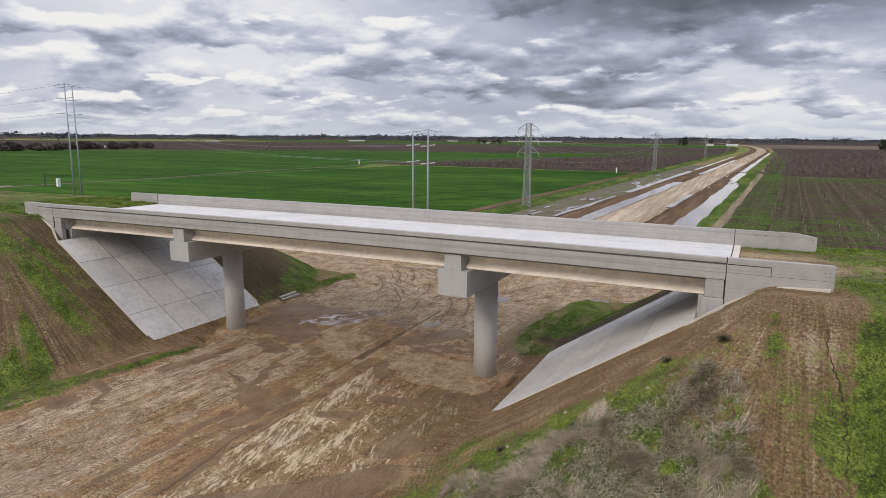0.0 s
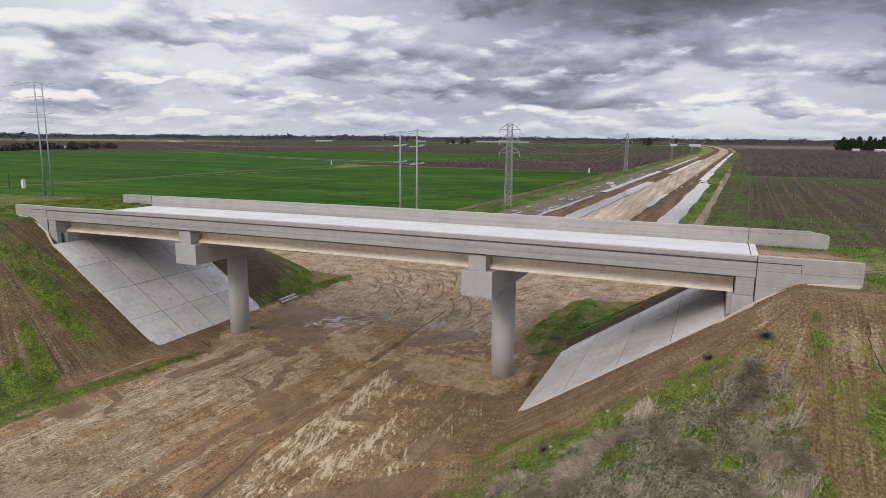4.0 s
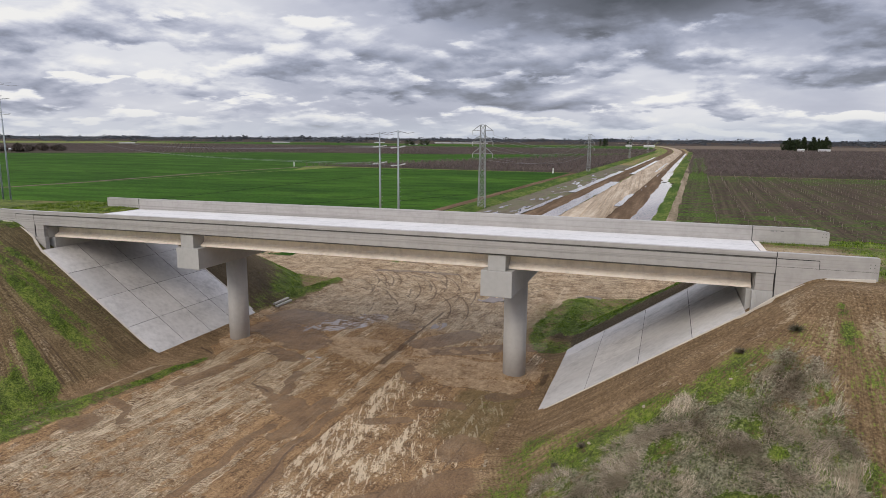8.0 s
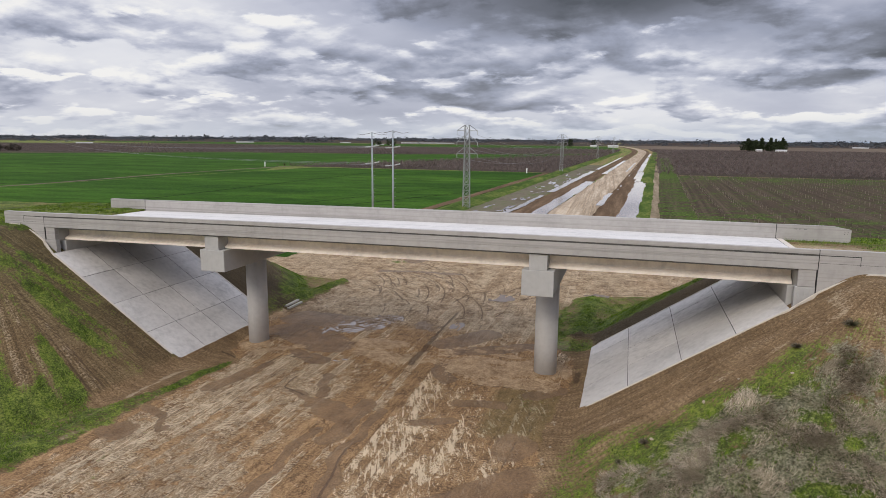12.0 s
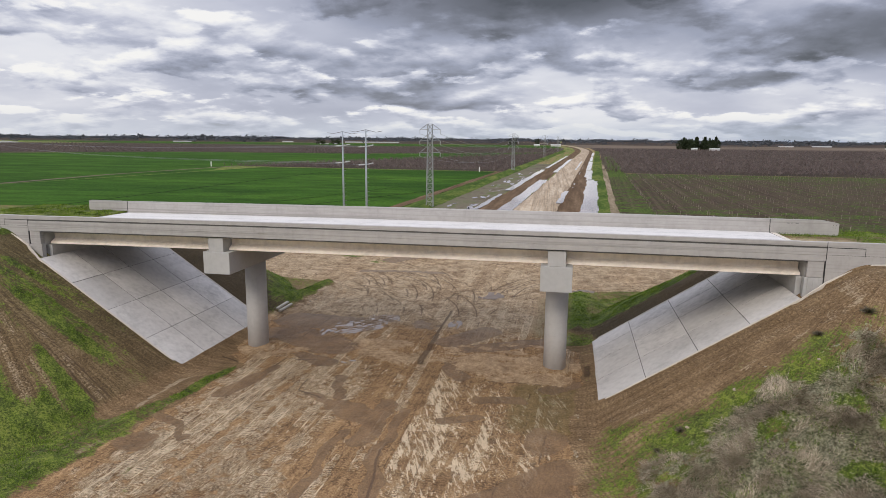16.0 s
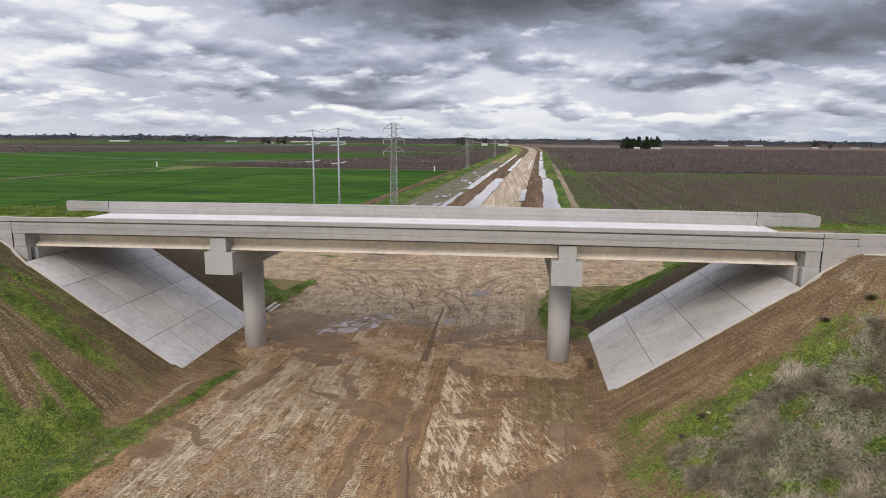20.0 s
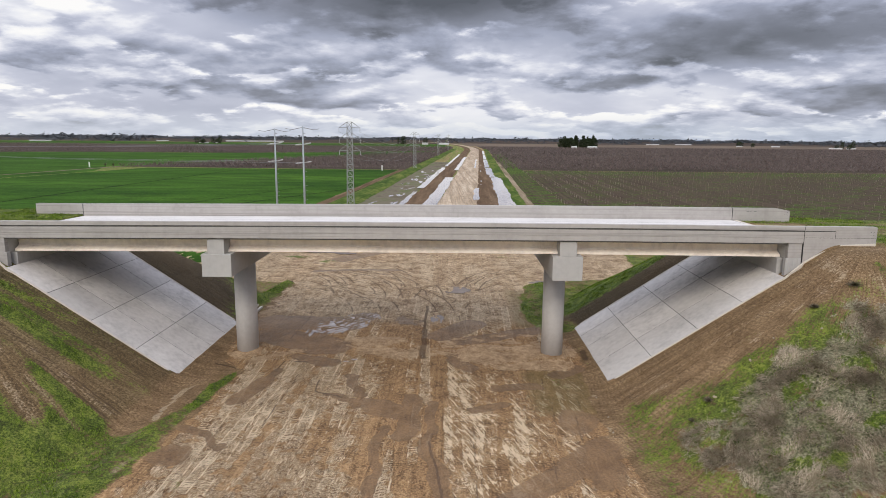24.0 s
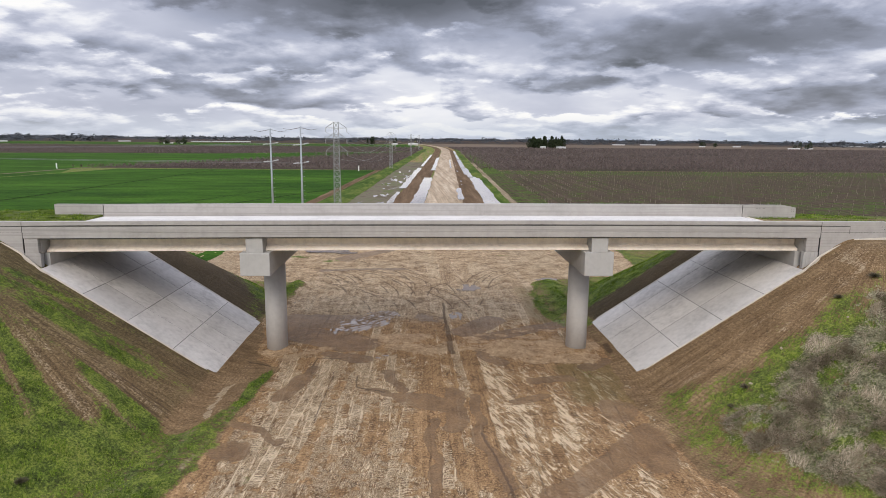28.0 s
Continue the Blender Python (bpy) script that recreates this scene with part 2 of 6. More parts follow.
    # ---- cutting mud: warm brown, lug prints of many passes, torn pale crusts, smooth wet patches and sandy heaps
    mud = ramp(nt, add(mul(streak, 0.22), mul(n05, 0.22), mul(n8, 0.36), mul(n25, 0.20)),
               [(0.39, (0.150, 0.081, 0.037)), (0.49, (0.365, 0.220, 0.104)), (0.60, (0.600, 0.392, 0.202))])
    silt = ramp(nt, add(mul(n05, 0.30), mul(streak, 0.10), mul(n2, 0.24), mul(n8, 0.2), mul(n25, 0.16)), [(0.43, (0.165, 0.110, 0.064)), (0.5, (0.395, 0.290, 0.178)), (0.57, (0.68, 0.530, 0.350))])
    mud = mixc(nt, mul(smooth(nt, grey, 0.1, 0.9), 0.75), mud, silt)
    tu, tv, tread = m2(nt, "ABSOLUTE", mask("track_across")), mask("track_along"), mask("track")
    lug = wave(add(mul(tv, 25.0), mul(tu, 2.2), off(n2, 11.0), off(n8, 5.0)))
    worn = mul(smooth(nt, tread, 0.1, 0.45), smooth(nt, nz(nt, p, 0.9, 4, 0.6), 0.44, 0.58))
    print_ = mul(smooth(nt, add(lug, off(n8, 3.4), off(n05, 2.2), off(dens, 1.9)), 0.35, 0.75), worn)
    seam = mul(smooth(nt, tu, 0.86, 0.93), mul(smooth(nt, tu, 1.0, 0.97), smooth(nt, nz(nt, p, 0.8, 4, 0.6), 0.46, 0.56)))
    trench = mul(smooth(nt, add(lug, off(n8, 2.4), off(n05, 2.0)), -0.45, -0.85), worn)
    rim = mul(smooth(nt, tu, 0.66, 0.80), mul(smooth(nt, tu, 0.98, 0.90), smooth(nt, add(nz(nt, p, 1.6, 4, 0.6), off(dens, 0.25)), 0.47, 0.56)))
    # torn worm-like flakes: across the passes, along them, and curled between
    fa = nz(nt, turned(nt, p, 0.10, (4.6, 10.0)), 1.0, 5, 0.70, 1.6)
    fb = nz(nt, turned(nt, p, 0.12, (10.5, 1.5), (4.1, 7.7, 0)), 1.0, 5, 0.70, 1.5)
    fc = nz(nt, turned(nt, p, -0.7, (7.0, 5.0), (1.1, 2.7, 0)), 1.0, 5, 0.70, 2.4)
    pick = nz(nt, mapped(nt, p, (0.5, 0.2, 1)), 1.0, 3, 0.5)
    ff = nd(nt, "ShaderNodeMix", i_0=smooth(nt, pick, 0.44, 0.50), i_2=fa, i_3=fb).outputs[0]
    ff = nd(nt, "ShaderNodeMix", i_0=smooth(nt, pick, 0.54, 0.58), i_2=ff, i_3=fc).outputs[0]
    gate = smooth(nt, add(nz(nt, p, 1.1, 4, 0.6), off(dens, 0.34), off(n05, 0.35)), 0.44, 0.54)
    worm = mul(m2(nt, "MAXIMUM", smooth(nt, add(ff, off(n8, 0.14)), 0.538, 0.564), mul(ridge(add(ff, off(n8, 0.10)), 0.022), 0.6)), gate)
    film = mul(smooth(nt, add(mul(n2, 0.6), mul(n05, 0.4), off(dens, 0.14)), 0.46, 0.60), smooth(nt, dens, 0.15, 0.6))
    # on the eastern half larger torn crusts and long slanting smears
    cl = nz(nt, turned(nt, p, -0.30, (3.3, 1.25), (3.7, 9.1, 0)), 1.0, 6, 0.66, 1.2)
    curl = nz(nt, p, 3.6, 4, 0.6, 2.2)
    crust = mul(smooth(nt, add(cl, off(n05, 0.30), off(dens, 0.16)), 0.550, 0.585), smooth(nt, add(curl, off(n8, 0.6)), 0.43, 0.51))
    sl = nz(nt, turned(nt, p, -0.36, (4.4, 0.55), (8.3, 1.9, 0)), 1.0, 5, 0.64, 0.6)
    smear = smooth(nt, add(sl, off(n2, 0.16), off(dens, 0.20)), 0.59, 0.645)
    east = mask("clump")
    crust = mul(crust, smooth(nt, nz(nt, p, 0.7, 3, 0.5), 0.36, 0.50))
    flake = m2(nt, "MAXIMUM", mul(worm, m2(nt, "SUBTRACT", 1.0, mul(east, 0.93))), mul(m2(nt, "MAXIMUM", crust, smear), east))
    calm = m2(nt, "SUBTRACT", 1.0, mul(grey, 0.50))
    flake = m2(nt, "MAXIMUM", mul(flake, smooth(nt, dens, 0.0, 0.35)), mul(m2(nt, "MAXIMUM", mul(print_, 0.8), rim), mul(smooth(nt, dens, -0.1, 0.3), m2(nt, "SUBTRACT", 1.0, mul(east, 0.9)))))
    # Hollow mask: shade between flakes and lugs is mixed into the mud colour.
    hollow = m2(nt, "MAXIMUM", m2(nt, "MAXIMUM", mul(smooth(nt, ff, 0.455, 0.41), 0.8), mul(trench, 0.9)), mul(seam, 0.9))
    mud = mixc(nt, mul(film, m2(nt, "SUBTRACT", 0.40, mul(east, 0.26))), mud, mixc(nt, n25, (0.42, 0.31, 0.19), (0.66, 0.52, 0.345)))
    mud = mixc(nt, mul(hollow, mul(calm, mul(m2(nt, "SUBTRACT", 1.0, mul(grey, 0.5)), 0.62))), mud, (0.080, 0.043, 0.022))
    # Low clods are darkened likewise, their shade put into the colour.
    mud = mixc(nt, mul(smooth(nt, add(clod, off(n8, 0.3)), 0.455, 0.37), 0.55), mud, (0.085, 0.048, 0.026))
    mud = mixc(nt, mul(flake, mul(calm, add(0.62, mul(n05, 0.6)))), mud, mixc(nt, n8, (0.66, 0.505, 0.325), (1.0, 0.83, 0.58)))
    mud = mixc(nt, mul(smooth(nt, add(mask("moss"), off(n05, 0.8), off(n2, 0.5)), 0.30, 0.70), 0.55), mud, (0.145, 0.118, 0.040))
    sand = smooth(nt, add(mask("sand"), off(n05, 0.9), off(n2, 0.6), off(n8, 0.4), off(streak, 0.2)), 0.42, 0.62)
    mud = mixc(nt, mul(sand, 0.88), mud, ramp(nt, add(mul(n05, 0.3), mul(n2, 0.35), mul(n8, 0.35)), [(0.40, (0.235, 0.145, 0.080)), (0.5, (0.43, 0.300, 0.180)), (0.60, (0.66, 0.490, 0.315))]))
    wet = mul(smooth(nt, add(mask("wet"), off(n2, 0.20), off(n8, 0.16), off(streak, 0.10)), 0.47, 0.53), m2(nt, "SUBTRACT", 1.0, mul(sand, 0.9)))
    mud = mixc(nt, mul(wet, add(0.70, mul(n8, 0.3))), mud, mixc(nt, mul(grey, 0.8), ramp(nt, add(mul(n05, 0.35), mul(n8, 0.35), mul(n25, 0.3)), [(0.40, (0.100, 0.057, 0.028)), (0.60, (0.270, 0.168, 0.086))]), mixc(nt, n05, (0.130, 0.092, 0.062), (0.235, 0.172, 0.115))))
    rut = smooth(nt, add(mask("rut"), off(n2, 0.7), off(n8, 0.4)), 0.38, 0.62)
    mud = mixc(nt, mul(rut, 0.66), mud, (0.078, 0.047, 0.030))
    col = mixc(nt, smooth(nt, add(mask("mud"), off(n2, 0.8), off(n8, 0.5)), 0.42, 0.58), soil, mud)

    # ---- grass
    turf = nz(nt, nd(nt, "ShaderNodeCombineXYZ", i_0=mul(fu, 5.0), i_1=mul(fv, 1.4), i_2=0.0).outputs[0], 1.0, 4, 0.6, 0.3)
    grass = ramp(nt, add(mul(n05, 0.22), mul(n2, 0.26), mul(n8, 0.32), mul(n25, 0.20)),
                 [(0.41, (0.012, 0.024, 0.003)), (0.49, (0.070, 0.120, 0.010)), (0.57, (0.225, 0.300, 0.034))])
    grass = mixc(nt, mul(smooth(nt, add(mul(n05, 0.5), mul(n8, 0.5)), 0.53, 0.63), 0.3), grass, (0.26, 0.235, 0.070))
    gm = smooth(nt, add(mask("grass"), off(n05, 0.4), off(n2, 0.8), off(n8, 1.2), off(turf, 0.9)), 0.40, 0.68)
    col = mixc(nt, mul(gm, 0.88), col, grass)
    # ---- dead straw
    straw = ramp(nt, add(mul(n2, 0.35), mul(n8, 0.65)), [(0.40, (0.050, 0.046, 0.022)), (0.5, (0.170, 0.148, 0.105)), (0.60, (0.38, 0.330, 0.265))])
    sm = smooth(nt, add(mask("straw"), off(n2, 1.2), off(n8, 1.2)), 0.42, 0.66)
    col = mixc(nt, mul(sm, 0.7), col, straw)
    h = add(mul(clod, 0.36), mul(cleat, 0.05), mul(drag, 0.16), mul(n8, 0.26), mul(streak, 0.22), mul(n2, 0.28), mul(n25, 0.07), mul(flake, 0.06), mul(hollow, -0.07))
    h = mul(m2(nt, "SUBTRACT", h, 0.70), m2(nt, "SUBTRACT", 1.0, mul(m2(nt, "MAXIMUM", wet, mul(sand, 0.6)), 0.6)))
    finish(nt, b, col, m2(nt, "SUBTRACT", 0.95, mul(wet, 0.33)), h, 0.6, 1.0, 0.3)
    return m


GROUND = ground_material()


def field_material(name, stops, scale=(0.02, 0.02), fine=0.8, rows=None, rowcol=None):
    m, nt, b = material(name)
    p = position(nt)
    n = nz(nt, mapped(nt, p, (scale[0], scale[1], 1)), 1.0, 6, 0.6)
    f = nz(nt, p, fine, 4, 0.6)
    v = m2(nt, "ADD", m2(nt, "MULTIPLY", n, 0.6), m2(nt, "MULTIPLY", f, 0.4))
    col = ramp(nt, v, stops)
    if rows:
        w = nz(nt, turned(nt, p, rows[2], rows[:2]), 1.0, 5, 0.66, 0.4)
        col = mixc(nt, m2(nt, "MULTIPLY", smooth(nt, w, 0.46, 0.60), rows[3]), col, rowcol)
        w = nz(nt, turned(nt, p, rows[2], (rows[0] * 6, rows[1] * 2.5)), 1.0, 4, 0.66, 0.4)
        col = mixc(nt, m2(nt, "MULTIPLY", smooth(nt, w, 0.50, 0.62), rows[3] * 0.7), col, tuple(c * 2.6 for c in rowcol))
    finish(nt, b, col, 0.95, f, 0.1, 0.5, 0.05)
    return m


GREEN_FIELD = field_material("young_wheat", [(0.38, (0.015, 0.046, 0.004)), (0.5, (0.034, 0.086, 0.008)), (0.62, (0.062, 0.130, 0.014))], (0.008, 0.03), 0.9, (0.045, 0.13, -0.10, 0.62), (0.014, 0.038, 0.004))
BROWN_ORCHARD = field_material("orchard_floor", [(0.38, (0.034, 0.025, 0.020)), (0.5, (0.055, 0.041, 0.033)), (0.62, (0.084, 0.064, 0.050))], (0.01, 0.02), 0.5)


def weedy_material(name, extra):
    """Tilled brown soil with green weeds in bands and along the planting lines."""
    m, nt, b = material(name)
    p = position(nt)
    x, y, z = nd(nt, "ShaderNodeSeparateXYZ", i_0=p).outputs
    n = nz(nt, mapped(nt, p, (0.09, 0.22, 1)), 1.0, 6, 0.66)
    f = nz(nt, mapped(nt, p, (0.6, 1.3, 1)), 1.0, 5, 0.68)
    lane = nz(nt, turned(nt, p, 0.038, (0.9, 0.012)), 1.0, 4, 0.6)
    soil = ramp(nt, m2(nt, "ADD", m2(nt, "MULTIPLY", f, 0.5), m2(nt, "MULTIPLY", lane, 0.5)), [(0.38, (0.034, 0.024, 0.017)), (0.5, (0.062, 0.045, 0.032)), (0.62, (0.110, 0.083, 0.060))])
    weeds = ramp(nt, nz(nt, p, 1.6, 4, 0.65), [(0.38, (0.014, 0.028, 0.005)), (0.62, (0.100, 0.160, 0.026))])
    band = m2(nt, "ADD", m2(nt, "MULTIPLY", smooth(nt, y, 140.0, 116.0), 0.035), m2(nt, "MULTIPLY", smooth(nt, y, 250.0, 290.0), 0.060))
    k = m2(nt, "ADD", m2(nt, "ADD", m2(nt, "MULTIPLY", n, 0.6), m2(nt, "MULTIPLY", f, 0.4)), m2(nt, "ADD", band, extra))
    finish(nt, b, mixc(nt, m2(nt, "MULTIPLY", smooth(nt, k, 0.545, 0.60), 0.9), soil, weeds), 0.95, f, 0.1, 0.5, 0.05)
    return m


VINE_FLOOR = weedy_material("young_orchard_floor", 0.022)
WEEDY = weedy_material("weedy_strip", 0.065)
TAN_FIELD = field_material("fallow_field", [(0.38, (0.095, 0.072, 0.054)), (0.62, (0.17, 0.135, 0.10))], (0.004, 0.01), 0.2)
PALE_DIRT = field_material("graded_pale_dirt", [(0.38, (0.255, 0.200, 0.140)), (0.5, (0.37, 0.300, 0.222)), (0.62, (0.52, 0.440, 0.340))], (0.5, 0.03), 0.8, (0.75, 0.014, -0.03, 0.6), (0.21, 0.160, 0.108))
TRACK = field_material("farm_track_dirt", [(0.36, (0.10, 0.085, 0.045)), (0.5, (0.215, 0.170, 0.115)), (0.64, (0.33, 0.270, 0.195))], (0.4, 0.02), 0.9)
BROWN_DIRT = field_material("bank_brown_dirt", [(0.36, (0.070, 0.045, 0.027)), (0.5, (0.118, 0.078, 0.047)), (0.64, (0.190, 0.130, 0.082))], (0.5, 0.03), 1.4)
BERM_GRASS = field_material("berm_grass", [(0.38, (0.026, 0.052, 0.010)), (0.5, (0.062, 0.100, 0.018)), (0.62, (0.150, 0.160, 0.045))], (0.15, 0.04), 0.7)
WET_FLAT = field_material("wet_flat_soil", [(0.36, (0.09, 0.075, 0.05)), (0.5, (0.15, 0.13, 0.095)), (0.64, (0.09, 0.12, 0.035))], (0.12, 0.05), 0.5)


def blade_material(name, a, b_, c, tint):
    m, nt, b = material(name)
    r = nd(nt, "ShaderNodeNewGeometry").outputs["Random Per Island"]
    p = position(nt)
    col = ramp(nt, r, [(0.0, a), (0.5, b_), (1.0, c)])
    n = nz(nt, p, 0.7, 4, 0.6)
    col = mixc(nt, m2(nt, "MULTIPLY", smooth(nt, n, 0.44, 0.60), 0.7), col, tint)
    finish(nt, b, col, 0.85, spec=0.1)
    return m


DRY_BLADE = blade_material("dry_grass_blade", (0.12, 0.096, 0.060), (0.37, 0.305, 0.215), (0.60, 0.51, 0.385), (0.19, 0.156, 0.098))
GREEN_BLADE = blade_material("green_grass_blade", (0.032, 0.062, 0.004), (0.115, 0.20, 0.012), (0.26, 0.345, 0.042), (0.022, 0.050, 0.004))
LEAF = blade_material("dark_leaf", (0.012, 0.02, 0.010), (0.03, 0.045, 0.02), (0.05, 0.06, 0.03), (0.03, 0.04, 0.02))

# ---- building helpers ----


def solid(name, verts, faces, mat_, parent=None, label="", sm=False):
    me = bpy.data.meshes.new(name)
    me.from_pydata([tuple(v) for v in verts], [], [tuple(f) for f in faces])
    me.materials.append(mat_)
    if sm:
        me.polygons.foreach_set("use_smooth", [True] * len(me.polygons))
    ob = new(name, me)
    if parent:
        ob.parent = parent
    if label:
        ob["label"] = label
    return ob


def part(name, bm, mat_, parent=None, label="", sm=False):
    me = bpy.data.meshes.new(name)
    bm.normal_update()
    bm.to_mesh(me)
    bm.free()
    me.materials.append(mat_)
    if sm:
        me.polygons.foreach_set("use_smooth", [True] * len(me.polygons))
    ob = new(name, me)
    if parent:
        ob.parent = parent
    if label:
        ob["label"] = label
    return ob


def shared(name, me, parent, m):
    ob = new(name, me)
    ob.parent = parent
    ob.matrix_local = m
    return ob


def box(bm, x0, x1, y0, y1, z0, z1, bevel=0.0):
    r = bmesh.ops.create_cube(bm, size=1.0)
    vs = r["verts"]
    for v in vs:
        v.co = Vector((x0 + (v.co.x + 0.5) * (x1 - x0), y0 + (v.co.y + 0.5) * (y1 - y0), z0 + (v.co.z + 0.5) * (z1 - z0)))
    if bevel:
        bmesh.ops.bevel(bm, geom=list({e for v in vs for e in v.link_edges}), offset=bevel, segments=2, affect="EDGES", profile=0.5)
    return bm


def boxed(name, dims, mat_, parent=None, bevel=0.02, label=""):
    return part(name, box(bmesh.new(), *dims, bevel), mat_, parent, label)


def sweep(name, section, xs, zfun, mat_, parent=None, label=""):
    """A closed (y, z) section drawn along x, lifted by zfun(x)."""
    n = len(section)
    verts = [(x, y, z + zfun(x)) for x in xs for y, z in section]
    faces = []
    for i in range(len(xs) - 1):
        for j in range(n):
            a, b = i * n + j, i * n + (j + 1) % n
            faces.append((a, b, b + n, a + n))
    faces += [tuple(range(n))[::-1], tuple(range((len(xs) - 1) * n, len(xs) * n))]
    me = bpy.data.meshes.new(name)
    me.from_pydata(verts, [], faces)
    bm = bmesh.new()
    bm.from_mesh(me)
    bmesh.ops.recalc_face_normals(bm, faces=bm.faces)
    bpy.data.meshes.remove(me)
    return part(name, bm, mat_, parent, label)


def tube(bm, a, b, r0, r1=None, seg=8):
    a, b = Vector(a), Vector(b)
    r1 = r0 if r1 is None else r1
    q = (b - a).to_track_quat("Z", "Y").to_matrix().to_4x4()
    bmesh.ops.create_cone(bm, cap_ends=True, segments=seg, radius1=r0, radius2=max(r1, 1e-4), depth=(b - a).length,
                          matrix=Matrix.Translation((a + b) / 2) @ q)
    return bm


def thing(name, label, category, at=(0, 0, 0), group="", kind=""):
    ob = new(name)
    ob.location = at
    return tagged(ob, label, category, group, kind)


def hashed(i, j, seed):
    h = (i.astype(np.int64) * 374761393 + j.astype(np.int64) * 668265263 + seed * 974711) & 0x7FFFFFFF
    h = ((h ^ (h >> 13)) * 1274126177) & 0x7FFFFFFF
    return ((h ^ (h >> 16)) & 0xFFFF) / 65535.0


def vnoise(x, y, scale, seed=0, octaves=4):
    """Smooth random values about 0.5 over arrays of places."""
    x, y = np.asarray(x, float), np.asarray(y, float)
    total, amp, norm = np.zeros(np.broadcast(x, y).shape), 1.0, 0.0
    for o in range(octaves):
        u, v = x * scale + 13.7 * o, y * scale + 7.1 * o
        i, j = np.floor(u), np.floor(v)
        f, g = u - i, v - j
        f, g = f * f * (3 - 2 * f), g * g * (3 - 2 * g)
        s = seed + 31 * o
        total = total + amp * ((hashed(i, j, s) * (1 - f) + hashed(i + 1, j, s) * f) * (1 - g) + (hashed(i, j + 1, s) * (1 - f) + hashed(i + 1, j + 1, s) * f) * g)
        norm += amp
        amp *= 0.5
        scale *= 2.03
    return total / norm


def sstep(v, lo, hi):
    t = np.clip((np.asarray(v, float) - lo) / (hi - lo), 0, 1)
    return t * t * (3 - 2 * t)

# ---- the ground ----
SLOPE_Y = 7.0        # half width of the slope paving
FOOT_X, HEAD_X = 16.4, 29.1


def near_line(x, y, a, b, w):
    """1 on the stretch from a to b, falling to a half at w from it."""
    dx, dy = b[0] - a[0], b[1] - a[1]
    t = np.clip(((x - a[0]) * dx + (y - a[1]) * dy) / (dx * dx + dy * dy), 0, 1)
    return 1.0 - 0.5 * np.hypot(x - a[0] - t * dx, y - a[1] - t * dy) / w


def crest(ax):
    return 11.05 - 0.018 * np.maximum(0, ax - 38)


def fill_height(x, y):
    """Height of the two approach fills and of the floor between them."""
    ax, ay = np.abs(x), np.abs(y)
    n = np.where(y < 0, 2.5, 2.15)
    d = ((np.maximum(0, 33.5 - ax) * 1.165) ** n + np.maximum(0, ay - 9.0) ** n + 1e-9) ** (1 / n)
    top = crest(ax)
    e = 11.66 - 0.575 * d - (11.05 - top)
    k = 0.5
    h = np.clip(0.5 + 0.5 * (e - top) / k, 0, 1)
    z = e * (1 - h) + top * h - k * h * (1 - h)
    k = 0.35
    h = np.clip(0.5 + 0.5 * z / k, 0, 1)
    z = z * h + k * h * (1 - h)
    # low aprons of spilt soil at the far toes
    for a, c in (((-17.6, 12.0), (-16.0, 24.0)), ((15.2, 9.5), (15.6, 25.0))):
        z = z + 0.75 * np.clip(near_line(x, y, a, c, 1.7), 0, 1) ** 2 * sstep(1.5 - z, 0, 1.5)
    return z


def mud_edges(y):
    left = np.interp(y, [-60, -23.5, -21, -18, -15, -11.4, -8.3, -4.9, -3, 3, 8, 20, 26, 30, 60], [-17.5, -14.0, -13.4, -13.1, -12.9, -12.5, -12.4, -12.2, -14.4, -15.4, -16.6, -15.2, -15.6, -60, -60])
    right = np.interp(y, [-60, -34, -23.5, -21.8, -19.2, -15.4, -11.7, -9.7, -6, -3, 4, 7, 10, 20, 25, 28, 31, 60], [21.5, 20.0, 16.2, 15.4, 14.8, 14.9, 15.0, 14.8, 15.0, 15.4, 15.2, 13.0, 12.1, 12.6, 13.5, 18, 30, 33])
    return left, right


def lead_lines(k):
    """The k-th pass of wheels down the cutting: middle, bow, phase, drift, ends and depth."""
    r = random.Random(900 + k)
    c = 2.7 if k == 0 else r.uniform(-12.5, 13.5)
    ends = (-60, 40) if k < 9 else sorted((r.uniform(-40, 6), r.uniform(-20, 45)))
    return c, r.uniform(0.2, 1.2), r.uniform(0, 6.28), r.uniform(-0.09, 0.09), ends[0], ends[1], r.uniform(0.55, 1.0)


def turn_arc(k):
    """The k-th turning circle past the bridge: centre, radius and the side that it opens to."""
    r = random.Random(500 + k)
    side = -1 if k % 4 else 1
    return side * r.uniform(13, 25), r.uniform(10, 24), r.uniform(9, 22), side


